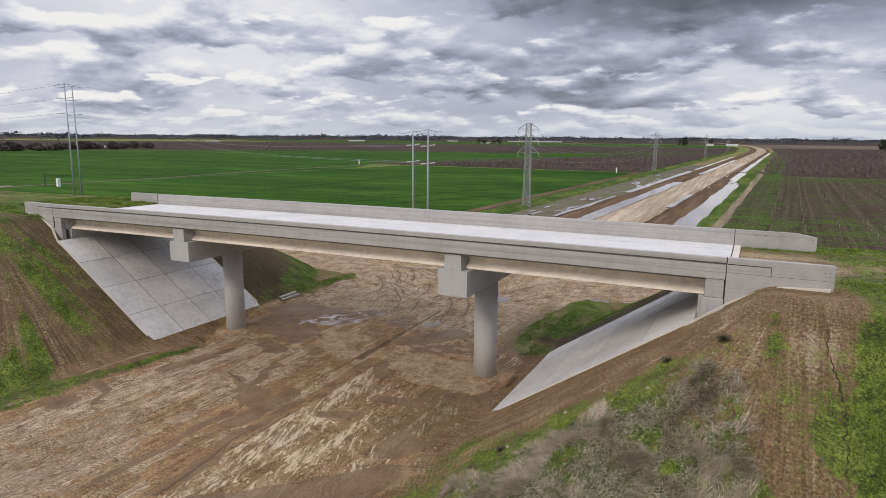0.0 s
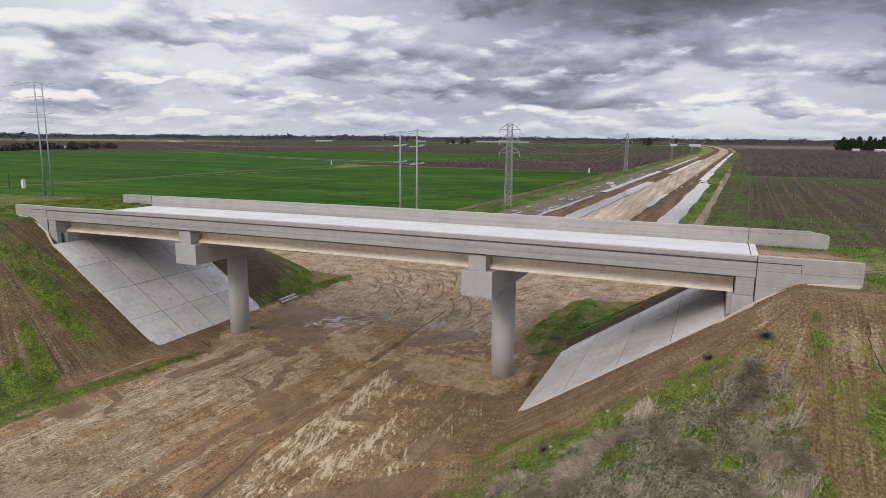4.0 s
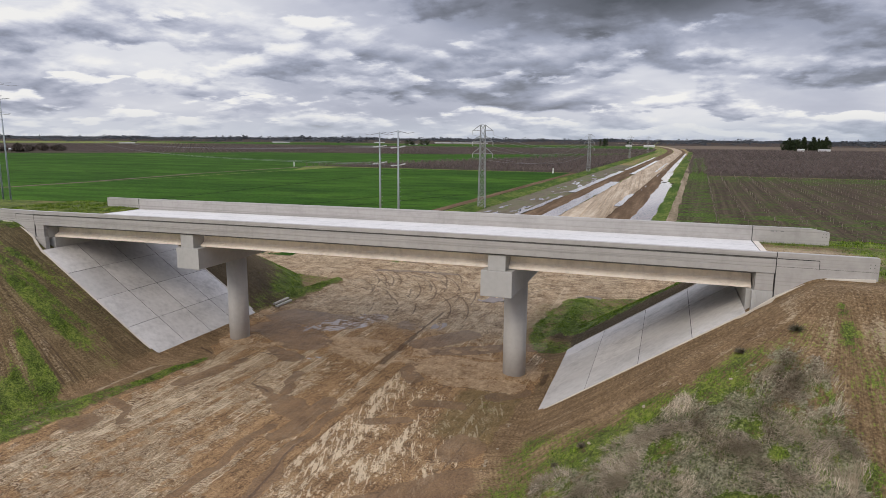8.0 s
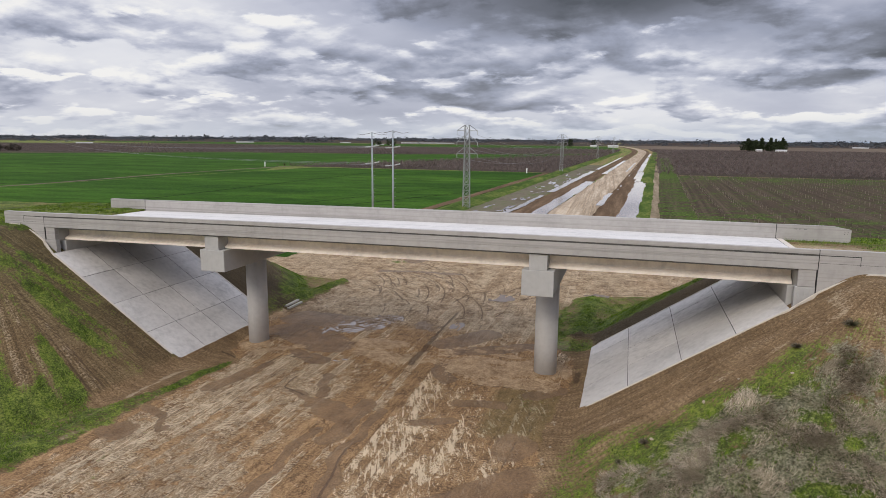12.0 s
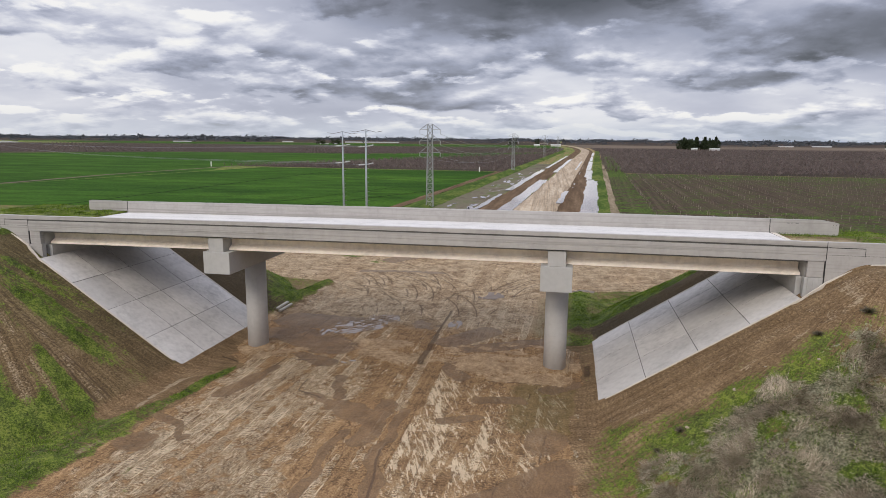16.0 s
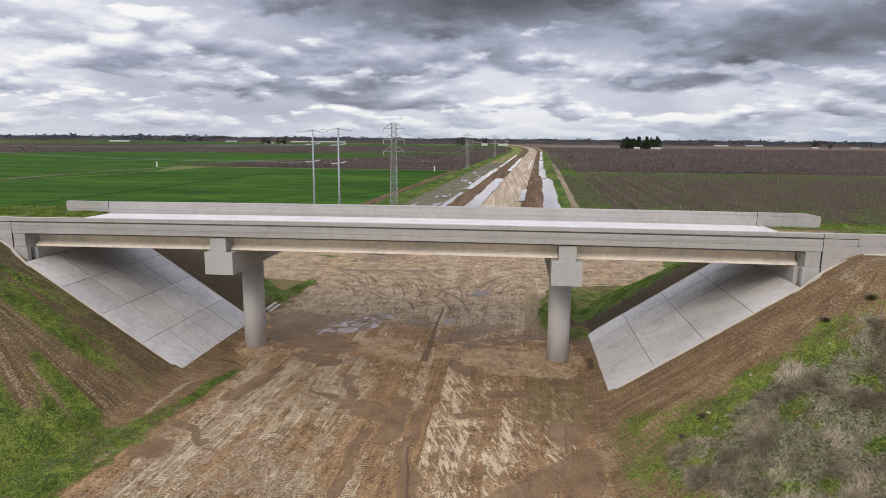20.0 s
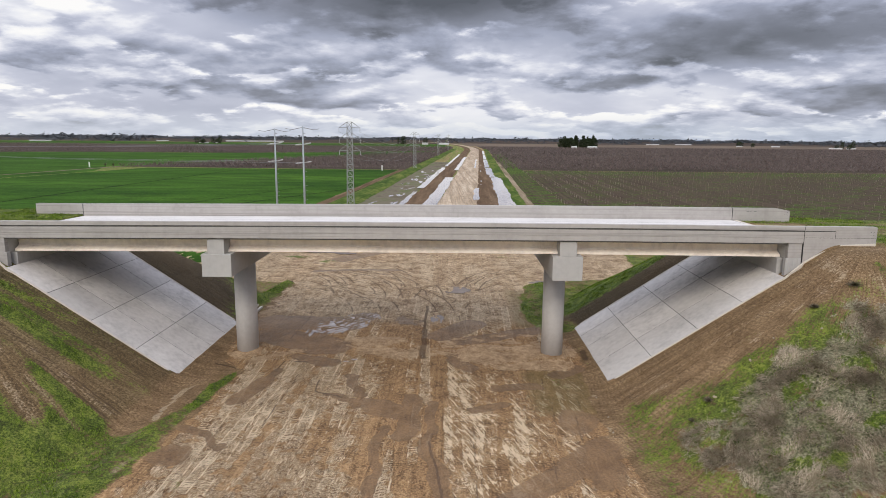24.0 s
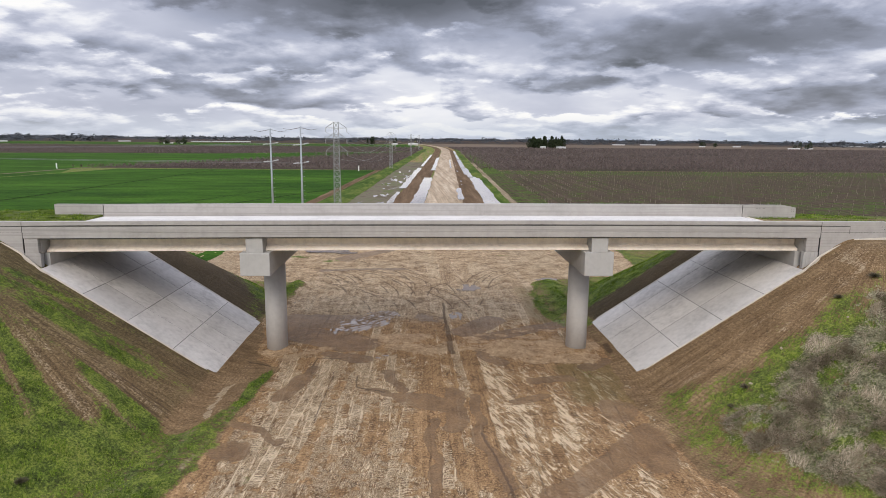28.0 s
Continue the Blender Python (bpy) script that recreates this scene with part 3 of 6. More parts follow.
def wheel_marks(x, y):
    """How deep each place lies in a wheel line, and its place across and along the newest print there."""
    deep, across, along, track, tone = (np.zeros(x.shape) for _ in range(5))

    def stamp(u, v, wide, on, shade):
        w = np.abs(u / wide)
        hit = (w < 1) & (on > 0.15)
        across[hit], along[hit] = (u / wide)[hit], v[hit]
        track[hit] = ((1 - w**6) * np.minimum(1, on))[hit]
        tone[hit] = shade * np.minimum(1, 1.5 * on[hit])

    for k in range(44):
        c, bow, ph, drift, y0, y1, d = lead_lines(k)
        on = d * sstep(y, y0, y0 + 3) * sstep(y1 - y, 0, 3) * sstep(vnoise(x, y, 0.2, 90 + k, 3), 0.36, 0.5)
        for gauge in (-0.98, 0.98):
            line = c + gauge + bow * np.sin(y * 0.055 + ph) + drift * y
            stamp(x - line, y + 7.7 * k, 0.40, on, 0.5 * math.sin(5.1 * k + gauge))
            if k % 3 == 0:
                lip = line + 0.3
                deep = np.maximum(deep, 0.62 * on * sstep(vnoise(x, y, 0.45, 190 + k, 3), 0.46, 0.58) * np.exp(-(((x - lip) / 0.10) ** 2)))
    for k in range(22):
        cx, cy, r, side = turn_arc(k)
        rad, ang = np.hypot(x - cx, y - cy), np.arctan2(y - cy, side * (cx - x))
        on = sstep(side * (cx - x), -2, 4) * sstep(y - cy, -4, 4) * sstep(vnoise(x, y, 0.25, 70 + k, 3), 0.38, 0.52) * sstep(y, 9, 14) * sstep(np.abs(x), 46, 38)
        for gauge in (-0.98, 0.98):
            stamp(rad - (r + gauge), r * ang + 3.3 * k, 0.36, on, 0.4 * math.sin(3.7 * k))
            deep = np.maximum(deep, 0.8 * on * np.exp(-(((rad - r - gauge) / 0.13) ** 2)))
    return np.clip(deep, 0, 1) * sstep(46 - np.abs(y), 0, 5), across, along, track, tone


def soaked(x, y):
    """The wet hollow west of the middle: how deep it lies, and the crossed tyre ridges that stand out of it."""
    basin = np.clip(1.35 * near_line(x, y, (-7.8, 5.8), (-4.3, 11.2), 1.9) - 0.35, 0, 1)
    wob = 2.2 * (vnoise(x, y, 0.45, 66, 3) - 0.5)
    one = np.cos(9.6 * (0.80 * x - 0.60 * y + wob))
    two = np.cos(8.0 * (0.95 * x + 0.30 * y + wob + 0.02 * x * y))
    ridges = np.maximum(sstep(one, 0.1, 0.8), 0.85 * sstep(two, 0.3, 0.9)) + 2.0 * (vnoise(x, y, 0.9, 67, 3) - 0.5)
    return basin, ridges


def fall_lines(x, y):
    """Coordinates across and along the lines of fall that the dozer followed on the fills."""
    m = lambda v: np.interp(v, [-27, -21, -17, -13.9, -11, -9, 0], [-1.05, -0.90, -0.58, -0.22, 0.05, 0.15, 0.15])
    y0 = np.array(y, float)
    xc = np.clip(x, -36, -15.5)
    for _ in range(14):
        y0 = 0.5 * y0 + 0.5 * (y - m(y0) * (xc + 22))
    ax, ay = np.abs(x), np.abs(y)
    dx, dy = np.maximum(0, 33.5 - ax), np.maximum(0, ay - 9.0)
    th = np.arctan2(dy, dx + 1e-6)
    west = (x < 0) & (y < 0)
    u = np.where(west, y0, 11.0 * th + np.maximum(0, ax - 33.5) - np.maximum(0, 9.0 - ay))
    v = np.where(west, x - 0.35 * (y - y0), np.hypot(dx, dy))
    return u, v


def ground_height(x, y):
    x, y = np.asarray(x, float), np.asarray(y, float)
    ax, ay = np.abs(x), np.abs(y)
    z = fill_height(x, y)
    left, right = mud_edges(y)
    floor_ = sstep(1.2 - z, 0, 1)
    # ruts run along the cutting, with churned soil between
    u = x + 0.9 * np.sin(y * 0.05 + 0.6)
    rut = vnoise(u, y * 0.06, 1.1, 5, 3) - 0.5
    churn = vnoise(x, y, 0.55, 9, 4) - 0.5
    z = z + floor_ * (0.18 * rut + 0.16 * churn - 0.09 * wheel_marks(x, y)[0]) * sstep(78 - ay, 0, 10)
    basin, ridges = soaked(x, y)
    z = z * (1 - basin) + basin * (0.02 - 0.14 * sstep(basin, 0, 0.7) + 0.15 * ridges)
    edge = sstep(np.abs(ay - SLOPE_Y), 0.0, 1.6)
    z = z + (1 - floor_) * (0.34 * (vnoise(x, y, 0.33, 3, 4) - 0.5) * edge * (1 - 0.85 * sstep(8.6 - ay, 0, 1.2) * (ax > 27)) - 0.05 * (1 - edge) * (ay > SLOPE_Y - 0.6))
    z = z - 0.07 * sstep(8.0 - ay, 0, 0.8) * (ax > 28.5) * (ax < 36.5) * (ay > 6.2)
    # worn ground heaped round the column feet, and the low toe berms
    for cx in (-13.3, 13.25):
        z = z + 0.22 * np.exp(-((x - cx) ** 2 + y**2) / 4.5)
    z = z + 0.35 * np.exp(-((x - (left - 1.5)) / 1.4) ** 2) * sstep(-y, 6, 12) * floor_
    z = z + 0.55 * np.clip(near_line(x, y, (-12.5, 41.0), (-5.5, 49.0), 1.5), 0, 1) ** 2
    # below the slope paving, and the retained approach behind the end walls
    z = z + 0.16 * np.exp(-(((ax - FOOT_X + 0.2) / 0.7) ** 2)) * sstep(8.2 - ay, 0, 1)
    pave = (ay < SLOPE_Y - 0.05) & (ax > FOOT_X + 0.1) & (ax < 30.45)
    z = np.where(pave, 0.2 + 0.67 * (ax - FOOT_X) - 0.25, z)
    held = (ay < 6.2) & (ax > 30.45)
    return np.where(held, crest(ax) + 0.05 + 0.05 * (vnoise(x, y, 0.5, 4, 3) - 0.5), z)


def patch(x, y, cx, cy, rx, ry):
    return 1.0 - 0.5 * np.hypot((x - cx) / rx, (y - cy) / ry)


def along(y, ys, xs):
    return np.interp(y, ys, xs)


def bump_at(v, c, w):
    return np.exp(-(((v - c) / w) ** 2))


def cover(x, y):
    """What lies on the ground: mud, grass, straw and their states, from 0 to about 1."""
    x, y = np.asarray(x, float), np.asarray(y, float)
    left, right = mud_edges(y)
    ax, near = np.abs(x), -y
    h = fill_height(x, y)
    fu, fv = fall_lines(x, y)
    big = vnoise(x, y, 0.11, 21, 4)
    med = vnoise(x, y, 0.4, 22, 3)
    fine = vnoise(x, y, 1.1, 24, 3)
    mud = sstep(np.minimum(x - left, right - x) + np.where(y > 6, 1.6, 1.0) * (med - 0.5) + 0.8 * (fine - 0.5), -0.4, 0.5) * sstep(y, 94, 86)
    slope = sstep(h, 0.15, 0.7)

    # west fill before the bridge: bands along the fall
    lines = vnoise(fu, fv * 0.12, 1.1, 25, 3)
    gl = 0.47 + 0.9 * (big - 0.5) + 1.2 * (lines - 0.5)
    gl = gl + 0.58 * bump_at(fu, -11.6, 0.75) * sstep(x, -18, -21) * sstep(vnoise(x, y, 0.5, 26, 3), 0.34, 0.5)
    gl = gl + 0.70 * bump_at(fu, -14.95, 0.55) * sstep(x, -23.5, -21.5) + 0.30 * bump_at(fu, -16.1, 0.35)
    gl = gl + 0.80 * bump_at(fu, -18.7, 0.8) + 0.75 * sstep(-fu, 20.6, 21.3) + 0.25 * sstep(-fu, 17.3, 18.2)
    gl = gl + 0.80 * sstep(x, -21, -18.8) * sstep(near - 0.25 * (x + 19), 16.4, 17.8)
    wheels = (bump_at(fu, -13.45, 0.10) + bump_at(fu, -13.70, 0.08) + bump_at(fu, -14.15, 0.12)) * sstep(x, -30, -26)
    scuff = bump_at(fu, -13.8, 0.55) * sstep(x, -30, -25)
    tan = bump_at(fu, -15.75, 0.35) + bump_at(fu, -16.75, 0.4) + bump_at(fu, -17.35, 0.25) + 1.1 * bump_at(fu, -20.05, 0.38) * sstep(x, -21.5, -23)
    tan = tan + np.exp(-(((x + 20.5) / 0.7) ** 2) - ((y + 20.8) / 0.35) ** 2)
    gl = gl - 0.8 * scuff - 0.36 * tan - 0.20 * sstep(near, 10.4, 8.6)
    gl = gl + 0.18 * sstep(near, 14.5, 16.5)
    gl = np.maximum(gl, (0.74 + 0.7 * (big - 0.5) - 0.35 * np.clip(tan, 0, 1)) * sstep(near, 19.0, 21.0))

    # east fill: graded soil by the paving, green fringe, then matted straw, and a bare lane over the shoulder
    soil_end = along(x, [14, 15.7, 17.5, 20.6, 23, 25.3, 29, 30.2, 33], [9.4, 9.7, 12.3, 13.2, 13.1, 13.4, 12.3, 11.9, 11.8])
    straw_on = along(x, [16.6, 17.3, 17.8, 21, 23.9, 25.3, 27.7, 30, 33], [30, 19.5, 17.2, 15.9, 15.0, 14.4, 14.2, 13.0, 12.6])
    past = near - soil_end + 1.5 * (med - 0.5)
    gr = 0.12 + 0.52 * sstep(past, -0.9, 0.7) + 0.8 * (big - 0.5) + 0.7 * (vnoise(x, y, 0.5, 29, 3) - 0.5) + 0.4 * (fine - 0.5)
    lane_l = along(near, [10, 12.8, 15.4, 17.5, 19.5, 30], [31.0, 31.3, 31.9, 32.2, 32.5, 33.5])
    inlane = x > lane_l + 0.5 * (med - 0.5)
    lane = 0.33 + 0.55 * bump_at(x, 33.0 + 0.2 * (med - 0.5), 0.33) * sstep(near, 14.5, 12.5) * sstep(fine, 0.36, 0.52) + 0.42 * sstep(near, 14.2, 17) * sstep(vnoise(x, y * 0.6, 0.5, 38, 3), 0.40, 0.56)
    lane = lane + 0.62 * sstep(x - 36.1 + 0.6 * (med - 0.5), -0.3, 0.5) * sstep(near, 9.2, 10.4) + 0.5 * (vnoise(x, y * 0.15, 0.9, 23, 3) - 0.5)
    gr = np.where(inlane, lane, gr)

    # beyond the bridge: dark soil by the paving, bright fringe at the toe
    fr = 0.10 + 0.80 * sstep(y - 10.9 + 0.35 * np.maximum(0, 18 - x) + 1.2 * (med - 0.5), -0.5, 1.0) + 0.3 * (big - 0.5)
    fl = 0.10 + 0.42 * sstep(2.6 - h, 0, 1.6) + 0.50 * sstep(4.2 - h + 0.30 * (y - 16), 0, 2.5) * sstep(y, 11, 15) + 0.7 * (big - 0.5) + 0.5 * (fine - 0.5)
    side = np.where(y > 0, np.where(x > 0, fr, fl), np.where(x > 0, gr, gl))
    toe_l = along(y, [-30, -22.4, -16.9, -15.4, -11.8, -8.2, -5.3, -4], [-20, -17.4, -16.3, -14.4, -13.5, -13.6, -12.8, -12.4])
    flat = np.where(x > 0, 0.20 + 0.30 * sstep(near, 10, 13) * sstep(x, 15.0, 16.5), 0.08 + 0.72 * sstep(near - 0.4 * (x + 16), 15.6, 17.2))
    flat = np.where(y > 6, np.where(x > 0, 0.66, 0.60), flat) + 0.5 * (med - 0.5) + 0.4 * (big - 0.5)
    flat = np.where(ax > 40, np.where((x > 0) & (y > 28), 0.40, 0.72) + 0.5 * (med - 0.5), flat)
    g = side * slope + (1 - slope) * flat
    top = (h > 10.6) | ((np.abs(y) < 6.3) & (ax > 30.4))
    g = np.where(top, np.where(x < 0, 0.85, np.where(y > 5, 0.72, 0.44 + 0.35 * sstep(x, 35, 38))) + 0.9 * (big - 0.5) + 0.5 * (vnoise(x * 0.3, y, 0.8, 34, 3) - 0.5) - np.where(x < 0, 0.05, 0.15) * np.exp(-((np.abs(y) - 1.0) / 3.0) ** 2), g)
    worn = np.exp(-(((y + 9.0) / 2.2) ** 2)) * (h > 9.6) * (x > 0) * sstep(x, 37.4, 36.4)
    bare = np.exp(-(((y + 8.6) / 1.6) ** 2)) * (h > 9.2) * (x < 0)
    g = (g - 0.6 * worn - 0.5 * bare) * (1 - mud)
    # the green tongue along the west toe
    edge = left - 0.1
    inside = sstep(np.minimum(x - toe_l, edge - x) + 0.5 * (med - 0.5), -0.25, 0.25) * sstep(near, 4.6, 5.6) * (y < 0)
    g = g * (1 - inside) + inside * (0.74 + 0.20 * sstep(near, 9.5, 6.5) + 0.6 * (vnoise(x * 1.6, y * 0.5, 0.7, 27, 3) - 0.5))
    for cx, cy, rx, ry, k in ((13.2, -6.5, 1.2, 1.8, 0.45), (-19.6, 43.5, 2.2, 1.3, 0.9), (-14.2, 39.8, 1.6, 1.0, 0.8), (-11.0, -17.0, 0.4, 0.9, 0.5), (-9.3, -19.4, 0.5, 1.7, 0.55), (-10.2, -21.8, 0.4, 0.8, 0.5), (-8.6, -24.0, 0.5, 0.6, 0.6), (11.6, 45.0, 2.5, 0.8, 0.6), (12.4, 14.0, 1.0, 7.0, 0.4)):
        g = g + k * np.exp(-(((x - cx) / rx) ** 2) - ((y - cy) / ry) ** 2) * sstep(fine, 0.38, 0.55)

    # dead straw with green showing through
    straw = 1.05 * sstep(near - straw_on + 2.4 * (med - 0.5) + 1.2 * (fine - 0.5), -0.9, 1.8) * (~inlane) * sstep(x, 17.0, 18.2) * (y < 0) * sstep(h, 0.2, 1.0)
    straw = straw - 0.50 * sstep(vnoise(x, y, 0.85, 43, 3), 0.54, 0.66) - 0.30 * sstep(vnoise(x, y, 1.5, 44, 3), 0.52, 0.64)
    dry = np.where(inlane & (y < 0), 0.22 + 0.7 * (vnoise(x, y * 0.2, 0.55, 28, 3) - 0.5) + 0.35 * sstep(near, 15, 13) * (bump_at(x, 34.3, 0.5) + bump_at(x, 35.5, 0.4) + bump_at(x, 32.3, 0.4)), 0.0) * slope * sstep(h, 10.9, 9.5) + 0.35 * worn
    dry = dry + np.where((x < 0) & (y < -8), (0.46 * np.clip(tan, 0, 1) + 0.50 * scuff) * sstep(vnoise(x, y, 0.7, 46, 3), 0.34, 0.56), 0) * slope
    crumb = along(y, [-15, -14, -11.3, -9.3, -8.3], [-14.6, -14.9, -15.1, -15.1, -14.4])
    dry = dry + 1.4 * bump_at(x, crumb + 0.5 * (fine - 0.5), 0.28) * sstep(near, 7.6, 8.8) * sstep(15.4 - near, 0, 1) * sstep(fine, 0.36, 0.5)
    dry = dry + np.where((x > 15) & (x < 31) & (y < -7), (0.48 * bump_at(past, -1.0, 0.8) + 0.38 * bump_at(past, -3.0, 0.9)) * sstep(fine, 0.38, 0.6), 0) * slope
    dry = dry + 1.3 * bump_at(x, 14.9 + 0.9 * (med - 0.5), 0.26) * sstep(near, 8.2, 9.2) * sstep(17 - near, 0, 2) * sstep(fine, 0.42, 0.54)
    dry = dry + 0.6 * inside * sstep(near, 10, 13) * sstep(vnoise(x * 2.2, y * 0.35, 0.9, 39, 3), 0.52, 0.62)
    dry = dry + np.where(top & (x > 30) & (np.abs(y) < 6.2), 0.55 + 1.0 * (vnoise(x * 0.3, y, 0.7, 35, 3) - 0.5), 0)
    olive = np.where((x < 0) & (y < 0), 0.72, np.where(y > 7, 0.6, np.where(x > 32, 0.34, 0.10))) * slope * (0.6 + 0.8 * (big - 0.3)) + 0.4 * inside
    dark_soil = np.where(y > 6.5, 0.85, 0.0) * slope * sstep(11.0 - h, 0, 1.5) + 0.35 * (y < -6.5) * (x < 0) * slope * sstep(-fu, 12.6, 9.5)

    # wet smooth patches
    wx, wy = x + 0.9 * (med - 0.5) + 0.5 * (fine - 0.5), y + 1.2 * (med - 0.5) + 0.5 * (fine - 0.5)
    basin, _ = soaked(x, y)
    wet = np.maximum.reduce([
        patch(wx, wy, -11.9, -18.8, 1.3, 1.15), near_line(wx, wy, (-13.1, -15.4), (-11.2, -15.7), 0.3), near_line(wx, wy, (-11.2, -15.7), (-9.3, -17.7), 0.35), near_line(wx, wy, (-10.8, -10.8), (-9.9, -7.2), 0.75), near_line(wx, wy, (-9.9, -7.2), (-9.4, -4.9), 0.4),
        near_line(wx, wy, (-13.0, 8.5), (-6.6, 8.0), 2.4), near_line(wx, wy, (-12.5, 4.0), (-6.5, 1.5), 2.4), near_line(wx, wy, (-8.5, -1.6), (-5.6, -2.8), 0.9), 0.9 * basin,
        near_line(wx, wy, (-4.4, -9.6), (-0.8, -11.3), 0.50), near_line(wx, wy, (-3.5, -5.6), (-1.9, -9.6), 0.4), near_line(wx, wy, (-1.6, -11.0), (1.6, -13.0), 1.0), near_line(wx, wy, (1.8, -10.0), (1.6, -15.5), 0.8),
        near_line(wx, wy, (14.4, -16.6), (12.1, -19.1), 1.3), near_line(wx, wy, (12.1, -19.1), (6.5, -24.0), 0.95), patch(wx, wy, 13.2, -19.0, 1.6, 2.6), patch(wx, wy, 12.9, -13.2, 1.5, 2.2) - 0.08,
        near_line(wx, wy, (3.3, -10.6), (3.2, -16.0), 0.4), near_line(wx, wy, (3.2, -16.0), (4.1, -23.0), 0.45), near_line(wx, wy, (0.0, -15.1), (0.3, -24.0), 0.35), near_line(wx, wy, (6.2, -11.8), (8.2, -10.9), 0.5), near_line(wx, wy, (8.0, -8.0), (11.0, -7.5), 0.6),
        near_line(wx, wy, (4.9, 2.8), (13.6, 7.4), 1.1), near_line(wx, wy, (3.6, 4.6), (6.5, 8.5), 1.6), near_line(wx, wy, (6.2, -3.6), (4.6, -1.0), 0.7), near_line(wx, wy, (14.8, -3.4), (13.0, -5.0), 0.8),
        near_line(wx, wy, (-12.5, 40.5), (-6.0, 48.5), 1.3), near_line(wx, wy, (-14.5, 33.5), (-3.5, 34.5), 0.7)])
    wet = np.maximum(wet, 0.10 + 0.9 * (big - 0.5) + 0.5 * (med - 0.5))
    sand = np.maximum.reduce([
        patch(wx, wy, -2.6, 2.9, 2.6, 1.7), patch(wx, wy, 5.4, 3.9, 0.7, 0.40), patch(wx, wy, 7.2, 3.9, 0.8, 0.45), patch(wx, wy, 8.9, 5.1, 0.8, 0.40), patch(wx, wy, 9.6, 3.0, 1.2, 0.45), patch(wx, wy, 11.6, 5.2, 1.0, 0.35),
        near_line(wx, wy, (7.4, -1.4), (14.6, 0.6), 1.6), near_line(wx, wy, (9.0, -3.4), (14.0, -2.6), 0.9), patch(wx, wy, -13.2, -1.2, 1.5, 1.0), near_line(wx, wy, (-12.0, -2.6), (-8.6, 0.2), 0.5)])
    # sandy ground under the deck, widened to lighten it against the deck's shade
    sand = np.maximum(sand, np.exp(-(((y - 0.5) / 4.0) ** 2)) * sstep(x, -5, -3) * (0.46 + 1.5 * (vnoise(x * 0.8, y, 0.36, 30, 3) - 0.5)))
    # how thick the pale dried flakes lie
    west = sstep(-0.4 - x, 0, 1.6) * sstep(x, -13.5, -12) * sstep(near, -0.5, 4.5)
    east = sstep(x, 3.4, 4.6) * sstep(13.2 - x, 0, 2.2) * sstep(near, 4.0, 6.2)
    pale = 0.14 + 0.62 * west * (1 - 0.4 * sstep(x, -9.6, -12) * sstep(near, 17, 13)) + 0.56 * east + 0.16 * sstep(np.minimum(x + 1, 3.6 - x), 0, 1) * sstep(near, 5, 9)
    pale = pale + 0.40 * sstep(y, 9, 14) + 0.22 * sstep(x, 13, 14.5) * sstep(near, 18, 21) + 0.55 * (med - 0.5) + 1.0 * (vnoise(x, y * 0.5, 0.22, 33, 3) - 0.5)
    clump = sstep(x, 2.8, 4.4) * sstep(y, 2, -3)
    moss = sstep(x, 8.5, 11.5) * sstep(near, 2.5, 5) * sstep(15 - near, 0, 4) * 0.75 + 0.6 * sstep(x, 9.0, 12.0) * sstep(y, 6, 8) * sstep(26 - y, 0, 4)
    grey = sstep(y + 2.5 * (med - 0.5), 5.5, 12)
    deep, across, run, track, tone = wheel_marks(x, y)
    rut = deep * mud
    for a, c, w in (((1.8, 15.0), (1.9, 6.5), 0.22), ((1.9, 6.5), (2.0, -1.2), 0.42), ((3.3, -16.5), (4.3, -24.0), 0.12), ((-5.6, -6.8), (-5.5, -8.9), 0.12), ((-5.5, -8.9), (-3.4, -9.9), 0.15),
                    ((-9.5, -4.7), (-9.5, -2.7), 0.10), ((-9.5, -2.7), (-6.6, -2.5), 0.12), ((-7.7, -14.6), (-7.6, -5.9), 0.07), ((-11.5, 10.2), (-7.4, 9.0), 0.08), ((-10.3, 14.0), (-10.4, 3.0), 0.08), ((-15.0, -3.4), (-13.0, -4.4), 0.15), ((8.5, -4.1), (12.5, -3.9), 0.06)):
        rut = np.maximum(rut, np.clip(1.6 * near_line(x + 0.4 * (med - 0.5), y + 0.3 * (fine - 0.5), a, c, w) - 0.6, 0, 1))
    rut = np.maximum(rut, 0.8 * sstep(near, -1, 0.2) * sstep(2.6 - near, 0, 1) * bump_at(x, 15.9, 0.35))
    rut = np.clip(np.maximum(rut, np.where((x < -15) & (y < -8), 0.7 * wheels * slope, 0)), 0, 1)
    return dict(mud=mud, grass=g, straw=straw, wet=np.clip(wet, 0, 1), sand=np.clip(sand, 0, 1), pale=pale, clump=clump, moss=moss, grey=grey, rut=rut, olive=olive, dry=dry, dark_soil=dark_soil,
                fall_across=fu, fall_along=fv, track_across=across, track_along=run, track=track * mud, lane_tone=tone * mud)


def axis_values(core, extra, far_lo, far_hi):
    lo, hi = core[0], core[-1]
    step = 0.3
    up, s = [hi], step
    while up[-1] < far_hi:
        s *= 1.13
        up.append(up[-1] + s)
    down, s = [lo], step
    while down[-1] > far_lo:
        s *= 1.13
        down.append(down[-1] - s)
    return np.unique(np.round(np.concatenate([down, core, up, extra]), 3))


